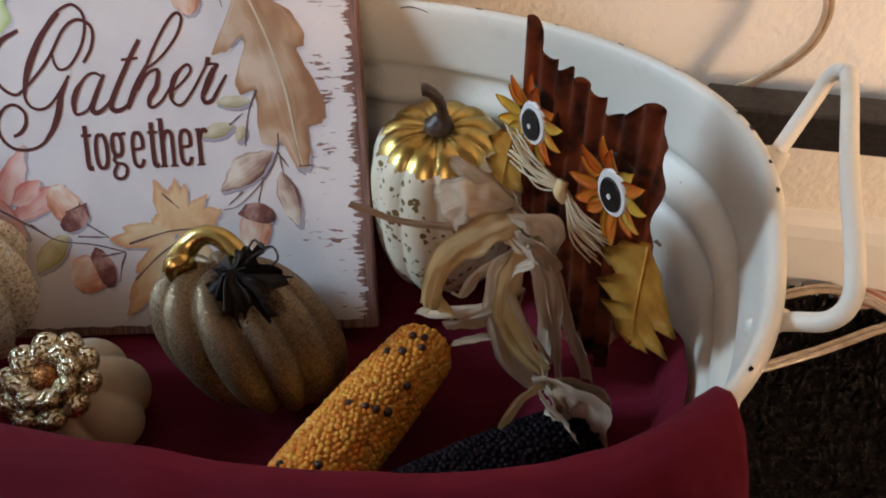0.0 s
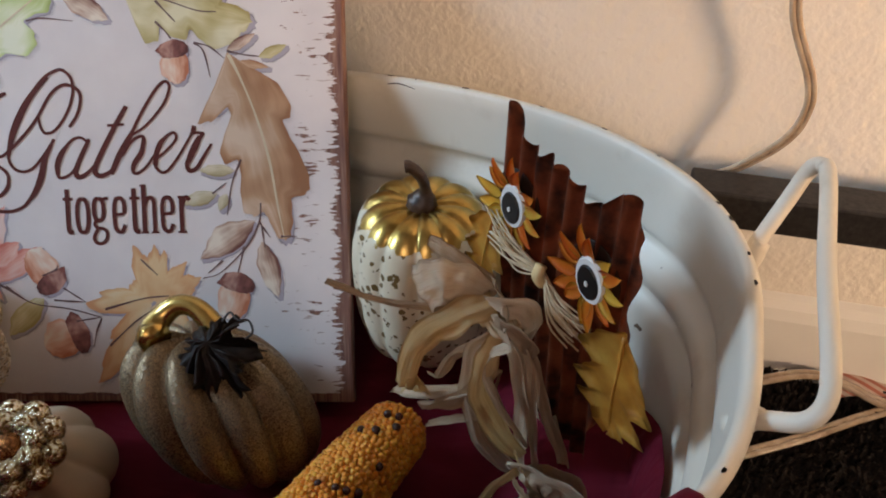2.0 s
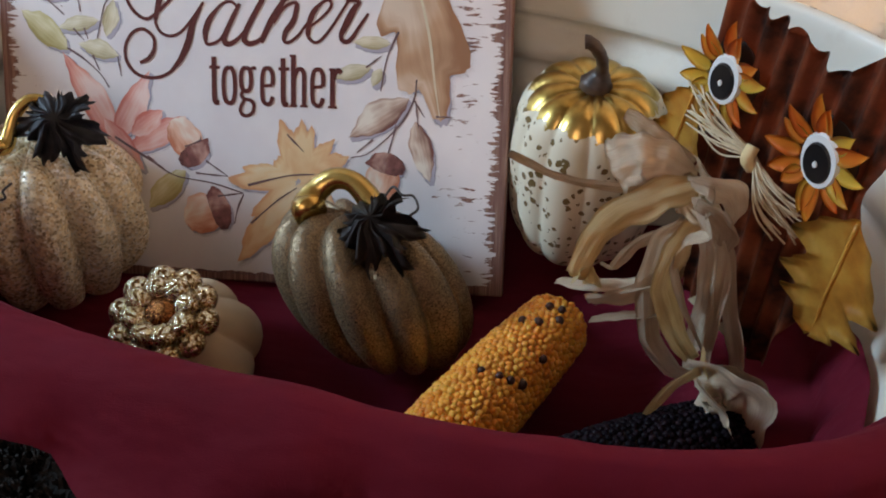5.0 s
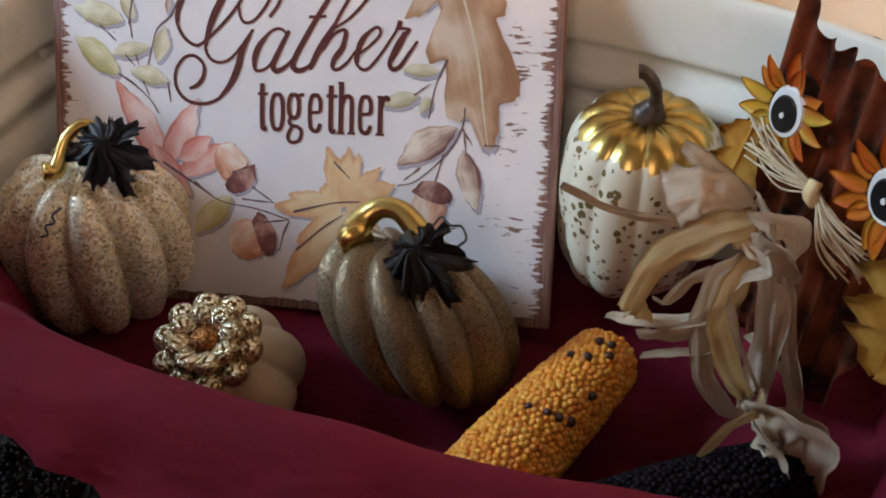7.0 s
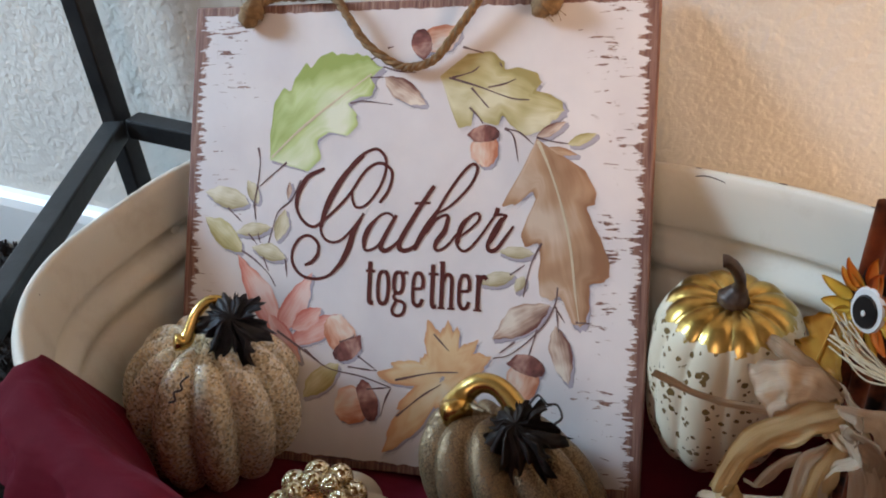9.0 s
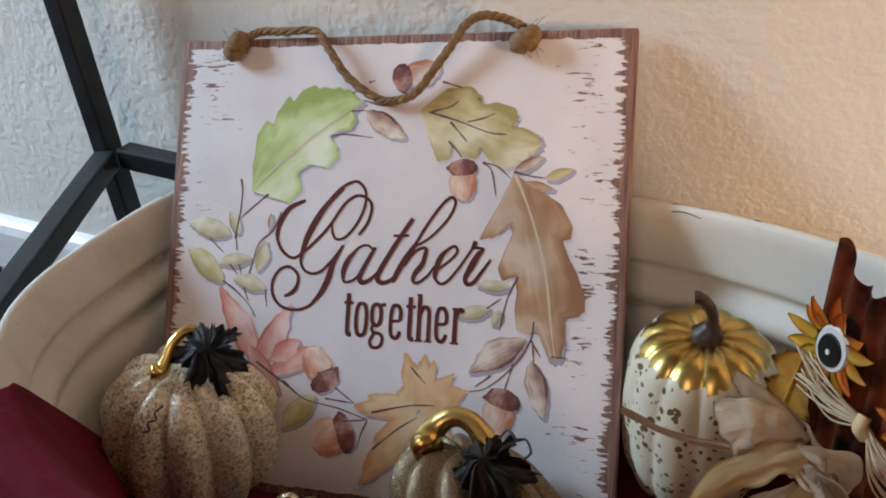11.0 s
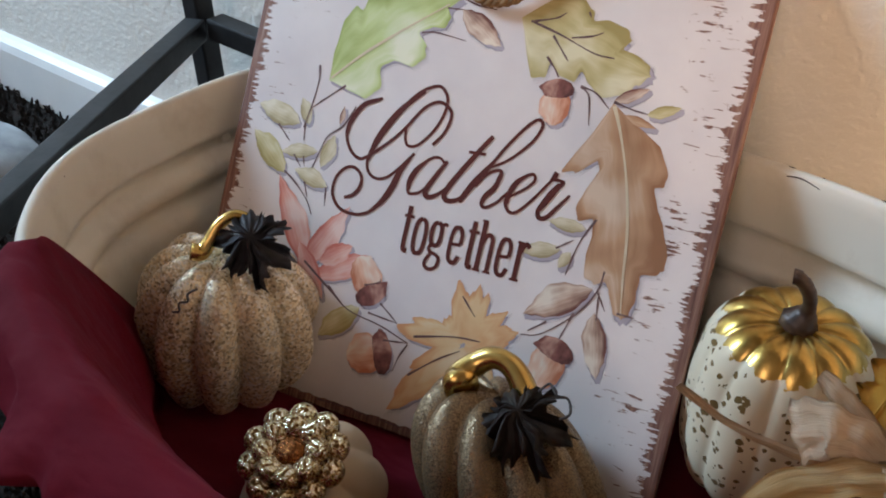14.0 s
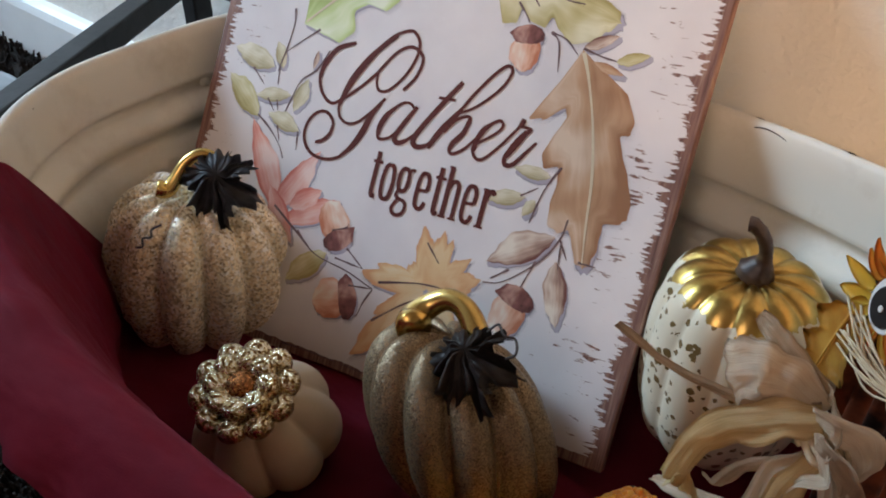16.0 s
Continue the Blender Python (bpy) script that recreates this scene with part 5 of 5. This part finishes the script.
hk = thing("husk_bunch", pose(0, 0, 0), "bunch of dried corn husk and raffia tied in a loose bow", "dried husk")
K = (0.0885, -0.138, 0.184)
for i, (pts, w, turn, mat) in enumerate((
    ([(0.0836, -0.1369, 0.1978), (0.0716, -0.1384, 0.1973), (0.0604, -0.1380, 0.1903), (0.0437, -0.1344, 0.1873), (0.0282, -0.1330, 0.1901), (0.0135, -0.1339, 0.1988)], 0.0054, [70, 80, 85, 80], "husk_tan"),
    ([(0.0852, -0.1352, 0.1953), (0.0730, -0.1387, 0.2057), (0.0627, -0.1406, 0.2075), (0.0528, -0.1384, 0.1991)], -0.0234, [58, 62, 68], "husk"),
    ([(0.0837, -0.1308, 0.1982), (0.0728, -0.1305, 0.2070), (0.0638, -0.1265, 0.2119), (0.0563, -0.1207, 0.2132)], 0.0084, [70, 60, 80], "husk_tan"),
    ([(0.0854, -0.1414, 0.1978), (0.0741, -0.1451, 0.1943), (0.0595, -0.1460, 0.1839), (0.0500, -0.1460, 0.1689), (0.0442, -0.1406, 0.1396)], 0.0138, [60, 70, 75, 60], "husk_gold"),
    ([(0.0444, -0.1407, 0.1380), (0.0491, -0.1376, 0.1460), (0.0532, -0.1364, 0.1352), (0.0533, -0.1344, 0.1259)], 0.0104, [60, 50, 60], "husk_gold"),
    ([(0.0881, -0.1379, 0.1662), (0.0807, -0.1404, 0.1481), (0.0647, -0.1369, 0.1344), (0.0460, -0.1308, 0.1279), (0.0377, -0.1269, 0.1222)], 0.0104, [80, 70, 70, 75], "husk"),
    ([(0.0861, -0.1395, 0.1547), (0.0776, -0.1438, 0.1409), (0.0634, -0.1407, 0.1276), (0.0521, -0.1362, 0.1210)], 0.0126, [80, 75, 80], "husk"),
    ([(0.0892, -0.1381, 0.1506), (0.0825, -0.1408, 0.1261), (0.0673, -0.1395, 0.1178), (0.0549, -0.1348, 0.1078)], 0.0088, [75, 80, 70], "husk_tan"),
    ([(0.0860, -0.1395, 0.1764), (0.0780, -0.1419, 0.1682), (0.0759, -0.1434, 0.1436), (0.0819, -0.1447, 0.1099), (0.0942, -0.1454, 0.0894), (0.1075, -0.1442, 0.0848)], 0.0101, [85, 70, 80, 60], "husk"),
    ([(0.0889, -0.1442, 0.1813), (0.0829, -0.1491, 0.1700), (0.0806, -0.1506, 0.1488), (0.0889, -0.1524, 0.1283), (0.1004, -0.1508, 0.1061)], 0.0118, [80, 60, 85, 70], "husk_gold"),
    ([(0.0919, -0.1428, 0.1775), (0.0964, -0.1459, 0.1662), (0.1004, -0.1467, 0.1384), (0.1005, -0.1447, 0.1063), (0.1019, -0.1430, 0.0881)], 0.0092, [80, 70, 90, 80], "husk"),
    ([(0.0946, -0.1414, 0.1796), (0.1016, -0.1450, 0.1662), (0.1044, -0.1476, 0.1402), (0.1068, -0.1461, 0.1095), (0.1093, -0.1446, 0.0878)], 0.0084, [70, 90, 70, 80], "husk"),
    ([(0.0954, -0.1395, 0.1809), (0.1050, -0.1437, 0.1655), (0.1106, -0.1469, 0.1372), (0.1196, -0.1468, 0.1096), (0.1242, -0.1458, 0.0761)], 0.0101, [80, 70, 85, 70], "husk"),
    ([(0.0827, -0.1429, 0.2013), (0.0887, -0.1483, 0.2041), (0.0976, -0.1461, 0.1996), (0.1025, -0.1431, 0.1882), (0.0985, -0.1402, 0.1762)], 0.0109, [70, 85, 90, 70], "husk"),
    ([(0.0858, -0.1477, 0.1951), (0.0928, -0.1512, 0.1939), (0.1013, -0.1469, 0.1801), (0.1006, -0.1427, 0.1669)], 0.0092, [80, 70, 80], "husk_tan"),
    ([(0.0857, -0.1456, 0.1960), (0.0925, -0.1511, 0.1826), (0.0856, -0.1497, 0.1770), (0.0809, -0.1445, 0.1588)], 0.006, [80, 60, 80], "husk"),
    ([(0.0844, -0.1330, 0.2040), (0.0880, -0.1420, 0.2039), (0.0915, -0.1468, 0.2006), (0.0906, -0.1487, 0.1913)], 0.0086, [70, 80, 70], "husk_tan"),
    ([(0.0857, -0.1415, 0.1723), (0.0837, -0.1492, 0.1610), (0.0909, -0.1508, 0.1410), (0.1036, -0.1495, 0.1130)], 0.0054, [80, 60, 80], "husk"),
    ([(0.0765, -0.1354, 0.1649), (0.0676, -0.1375, 0.1591), (0.0610, -0.1361, 0.1432), (0.0551, -0.1328, 0.1422)], 0.0054, [70, 80, 70], "husk_tan"),
)):
    husk(pts, w, turn, mat, i * 1.37, hk)
for i in range(7):
    a = Vector(K) + Vector((0.002 * math.sin(i * 2.1), 0.002 * math.cos(i * 1.7), 0.002 * math.sin(i * 1.1)))
    bm = bmesh.new()
    tube(bm, [a + Vector((-0.006, 0, 0.004)), a + Vector((0, -0.007, 0.001 * i - 0.003)), a + Vector((0.007, -0.001, -0.003)), a + Vector((0.001, 0.006, 0.0)), a + Vector((-0.006, -0.002, -0.003 + 0.001 * i))], 0.0013, 20, 6)
    part("raffia_tie", bm, MAT["raffia"], hk)

dh = thing("corn_husk", pose(0, 0, 0), "folded pale dried husk at the end of the black corn", "dried husk")
for i, (pts, w, turn, mat) in enumerate((
    ([(0.1005, -0.1710, 0.1191), (0.1067, -0.1785, 0.1289), (0.1156, -0.1825, 0.1256), (0.1188, -0.1812, 0.1089), (0.1190, -0.1792, 0.0825)], 0.026, [70, 75, 80, 70], "husk"),
    ([(0.0991, -0.1748, 0.1200), (0.1032, -0.1839, 0.1242), (0.1090, -0.1872, 0.1171), (0.1166, -0.1827, 0.0919)], 0.018, [75, 70, 80], "husk"),
    ([(0.1023, -0.1673, 0.1165), (0.1096, -0.1710, 0.1269), (0.1212, -0.1714, 0.1192), (0.1255, -0.1724, 0.1019), (0.1208, -0.1754, 0.0838)], 0.014, [70, 80, 75], "husk_tan"),
    ([(0.0992, -0.1748, 0.1295), (0.0891, -0.1808, 0.1257), (0.0817, -0.1853, 0.1128), (0.0780, -0.1886, 0.1024), (0.0774, -0.1885, 0.0892)], 0.005, [60, 70, 40], "husk_gold"),
    ([(0.1038, -0.1717, 0.1190), (0.0997, -0.1749, 0.1333), (0.0974, -0.1765, 0.1453)], 0.004, [60, 70], "husk_gold"),
)):
    husk(pts, w, turn, mat, 20 + i * 1.9, dh)


# ---- the tin owl ----
OWL = axes((0.1119, -0.1292, 0.2262), (-0.7815, -0.6239, 0.0), (0.6239, -0.7815, 0))


def owl():
    """A flat owl of corrugated tin: local x across, y up, z towards its face."""
    ow = thing("tin_owl", OWL, "rusty corrugated tin owl with flower eyes and oak leaf wings", "owl ornament")
    top = lambda x: 0.031 + 0.0145 * math.exp(-((x + 0.0355) / 0.0065) ** 2) - 0.006 * math.exp(-((x - 0.017) / 0.011) ** 2) + 0.0115 * ease((x - 0.012) / 0.022) * (1 - 0.25 * ease((x - 0.032) / 0.004)) - 0.012 * max(0, (x - 0.035) / 0.0075) ** 2 + 0.0012 * math.sin(x * 900) * (1 if x < 0.014 else 0)
    left, right, low = -0.0385, 0.0425, -0.118
    bm = bmesh.new()
    nx, ny = 84, 40
    rows = []
    for i in range(nx + 1):
        u = i / nx
        col = []
        for j in range(ny + 1):
            v = j / ny
            y0 = low
            side = 1 - 0.34 * ease((0.62 - v) / 0.62)
            xm = left + (right - left) * u
            x = 0.002 + (xm - 0.002) * side + (0.001 * math.sin(v * 31) if i in (0, nx) else 0)
            y = y0 + (top(xm) - y0) * v
            z = 0.0021 * math.sin(x * 2 * math.pi / 0.0095) + 0.002 * math.sin(v * 3)
            col.append(bm.verts.new((x, y, z)))
        rows.append(col)
    for i in range(nx):
        for j in range(ny):
            bm.faces.new((rows[i][j], rows[i + 1][j], rows[i + 1][j + 1], rows[i][j + 1]))
    bmesh.ops.solidify(bm, geom=bm.faces[:], thickness=0.0009)
    part("body", bm, MAT["rust"], ow)
    dark_tin = plain("dark_brown_tin", (0.010, 0.006, 0.005), (0.028, 0.014, 0.010), 90, 0.6)
    for x, y, tilt in ((-0.0265, 0.0008, -8), (0.0225, -0.0038, 8)):
        eye = part("eye", bmesh.new(), MAT["white"], ow, "painted sunflower eye", pose(x, y, 0.0052, 0, 0, tilt))
        # a flattened dark brown disc set behind the petals
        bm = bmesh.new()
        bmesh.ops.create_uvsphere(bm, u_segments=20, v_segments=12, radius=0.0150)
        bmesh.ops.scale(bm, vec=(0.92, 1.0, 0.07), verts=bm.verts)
        part("dark_patch", bm, dark_tin, eye, "", pose(0, 0.001, -0.0030))
        for k in range(14):
            a = 360 * k / 14 + 7 * math.sin(k * 2.7)
            ln = 0.0088 + 0.0018 * math.sin(k * 1.9)
            part("petal", leaf(bmesh.new(), ln * 1.5, 0.0092, 14, 0.0, 0.10, 0.0006), MAT["petal"], eye, "orange and yellow painted petal", pose(0.0075 * math.cos(radians(a)), 0.0095 * math.sin(radians(a)), 0.0004 * (k % 2), 0, -8, a))
        for nm, rx, ry, h, mt, dz in (("eye_white", 0.0082, 0.0112, 0.0013, "white", 0.0012), ("pupil", 0.0060, 0.0082, 0.0010, "black", 0.0021), ("glint", 0.0010, 0.0013, 0.0004, "white", 0.0032)):
            bm = bmesh.new()
            bmesh.ops.create_cone(bm, cap_ends=True, segments=36, radius1=1.0, radius2=0.9, depth=1)
            bmesh.ops.scale(bm, vec=(rx, ry, h), verts=bm.verts)
            part(nm, bm, MAT[mt], eye, "", pose(0.0008 if nm == "pupil" else 0.001, -0.0006 if nm != "eye_white" else 0, dz), smooth=False)
    lobes = (((0, 0.10), (0.10, 0.60), (0.24, 1.0), (0.31, 0.56), (0.40, 0.78), (0.48, 1.0), (0.56, 0.54), (0.66, 0.84), (0.75, 0.42), (0.90, 0.36), (1.001, 0.03)),
             ((0, 0.10), (0.12, 0.50), (0.30, 0.80), (0.42, 1.05), (0.50, 0.56), (0.60, 0.84), (0.69, 0.98), (0.78, 0.42), (0.85, 0.50), (0.92, 0.26), (1.001, 0.03)))
    for bx, by, a, ln, w in ((0.0455, -0.0135, -90, 0.059, 0.044), (-0.038, -0.010, -99, 0.048, 0.028)):
        wing = part("wing_leaf", leaf(bmesh.new(), ln, w, 72, 0.02, 0.05, 0.0009, lobes), MAT["oak_tin"], ow, "yellow painted tin oak leaf wing", pose(bx, by, 0.0060, 0, 0, a))
        bm = bmesh.new()
        tube(bm, [(0.002, 0.0002, 0.0008), (ln * 0.35, ln * 0.016, 0.0026), (ln * 0.7, ln * 0.014, 0.0030), (ln * 0.95, 0.001, 0.0015)], lambda f: 0.0007 * (1.2 - f), 14, 6)
        part("midrib", bm, MAT["oak_tin"], wing)
    # raffia beak tied in the middle
    bow = part("raffia_beak", bmesh.new(), MAT["raffia"], ow, "bundle of pale raffia tied as a beak")
    rnd = random.Random(3)
    c = Vector((-0.003, -0.020, 0.0065))
    for k in range(44):
        s = -1 if k % 2 else 1
        e = (Vector((-0.0345, -0.016, 0.004)) if s < 0 else Vector((0.021, -0.036, 0.004))) + Vector((rnd.uniform(-0.006, 0.006), rnd.uniform(-0.010, 0.010), rnd.uniform(-0.002, 0.006)))
        mid = c.lerp(e, 0.5) + Vector((rnd.uniform(-0.001, 0.001), rnd.uniform(-0.004, 0.004), 0.002 + rnd.uniform(0, 0.003)))
        bm = bmesh.new()
        tube(bm, [c + Vector((0, rnd.uniform(-0.0012, 0.0012), rnd.uniform(-0.001, 0.001))), mid, e], 0.00045, 8, 5)
        part("strand", bm, MAT["raffia"], bow)
    bm = bmesh.new()
    tube(bm, [(-0.0038, -0.0155, 0.007), (-0.003, -0.020, 0.0095), (-0.002, -0.0245, 0.007)], 0.0026, 8, 8)
    part("tie", bm, MAT["husk_gold"], bow, "olive wrapped tie")
    for x in (-0.008, 0.010):
        bm = bmesh.new()
        vs = [bm.verts.new(q) for q in ((x - 0.009, -0.116, 0.0035), (x + 0.009, -0.116, 0.0035), (x + 0.001, -0.100, 0.0035))]
        bm.faces.new(vs)
        bmesh.ops.solidify(bm, geom=bm.faces[:], thickness=0.0015)
        part("foot", bm, MAT["raffia"], ow, "pale triangular foot", smooth=False)


owl()


# ---- along the wall ----
def twin_cord(name, pts, label, n=40, r=0.0016):
    """Two clear-sheathed copper strands side by side."""
    cd = thing(name, pose(0, 0, 0), label, "cord", "lamp cords by the wall")
    for s in (-1, 1):
        bm = bmesh.new()
        base = spline(pts, n)
        line = [p + side * (s * r * 0.9) for p, (t, side, up) in zip(base, frames_along(base))]
        tube(bm, line, r, n, 8)
        part("strand", bm, MAT["cord"], cd, "clear plastic sheathed copper strand")
    return cd


def on_wall(s, z, off):
    return ROOM @ Vector((s, WALL_D - off, z))


twin_cord("lamp_cord", [on_wall(0.215, 0.62, 0.012), on_wall(0.222, 0.42, 0.020), on_wall(0.219, 0.30, 0.025), on_wall(0.2185, 0.264, 0.025), on_wall(0.235, 0.226, 0.025), on_wall(0.237, 0.206, 0.025), on_wall(0.230, 0.188, 0.024), on_wall(0.212, 0.165, 0.018), on_wall(0.190, 0.140, 0.006), on_wall(0.185, 0.10, 0.004), on_wall(0.186, 0.05, 0.016)], "clear copper lamp cord hanging down the wall behind the rail", 80)
twin_cord("lamp_cord", [(0.16, -0.105, 0.004), (0.20, -0.083, 0.005), (0.232, -0.069, 0.006), (0.28, -0.050, 0.006), (0.334, -0.026, 0.006), (0.42, 0.0, 0.006), (0.52, -0.01, 0.006)], "clear copper lamp cord lying on the carpet", 50, 0.0020)
twin_cord("lamp_cord", [(0.23, -0.018, 0.006), (0.262, -0.010, 0.012), (0.292, -0.004, 0.013), (0.315, -0.012, 0.012), (0.335, -0.022, 0.009), (0.38, -0.03, 0.006), (0.45, -0.02, 0.006)], "clear copper lamp cord looped on the carpet", 50, 0.0020)


def tag_paper():
    m = Nodes("pink_striped_paper")
    w = m.n("TexWave", Scale=70.0, bands_direction="DIAGONAL")
    m.put(w.inputs["Vector"], m.coords())
    m.set(Base_Color=m.mix(m.ramp(w.outputs["Fac"], [(0.45, (0, 0, 0)), (0.55, (1, 1, 1))]), (0.80, 0.66, 0.60), (0.62, 0.24, 0.18)), Roughness=0.6)
    bm = bmesh.new()
    n = 10
    rows = [[bm.verts.new((0.060 * i / n, 0.036 * j / n, 0.004 * math.sin(i * 0.5) + 0.002 * math.sin(j * 0.6))) for j in range(n + 1)] for i in range(n + 1)]
    for i in range(n):
        for j in range(n):
            bm.faces.new((rows[i][j], rows[i + 1][j], rows[i + 1][j + 1], rows[i][j + 1]))
    bmesh.ops.solidify(bm, geom=bm.faces[:], thickness=0.0005)
    tagged(link("striped_paper", bm, m.m, None, pose(0.300, -0.020, 0.006, 0, 0, 8)), "pink and white striped scrap of paper on the carpet", "paper")


tag_paper()


def stone():
    bm = bmesh.new()
    bmesh.ops.create_icosphere(bm, subdivisions=4, radius=1.0)
    for v in bm.verts:
        v.co *= 1 + 0.12 * noise.noise(v.co * 1.3) + 0.03 * noise.noise(v.co * 4)
    bmesh.ops.scale(bm, vec=(0.075, 0.050, 0.034), verts=bm.verts)
    tagged(link("grey_stone", bm, MAT["stone"], None, pose(-0.645, 0.028, 0.012, 0, 0, -15)), "smooth grey stone lying on the dark carpet", "stone")


stone()
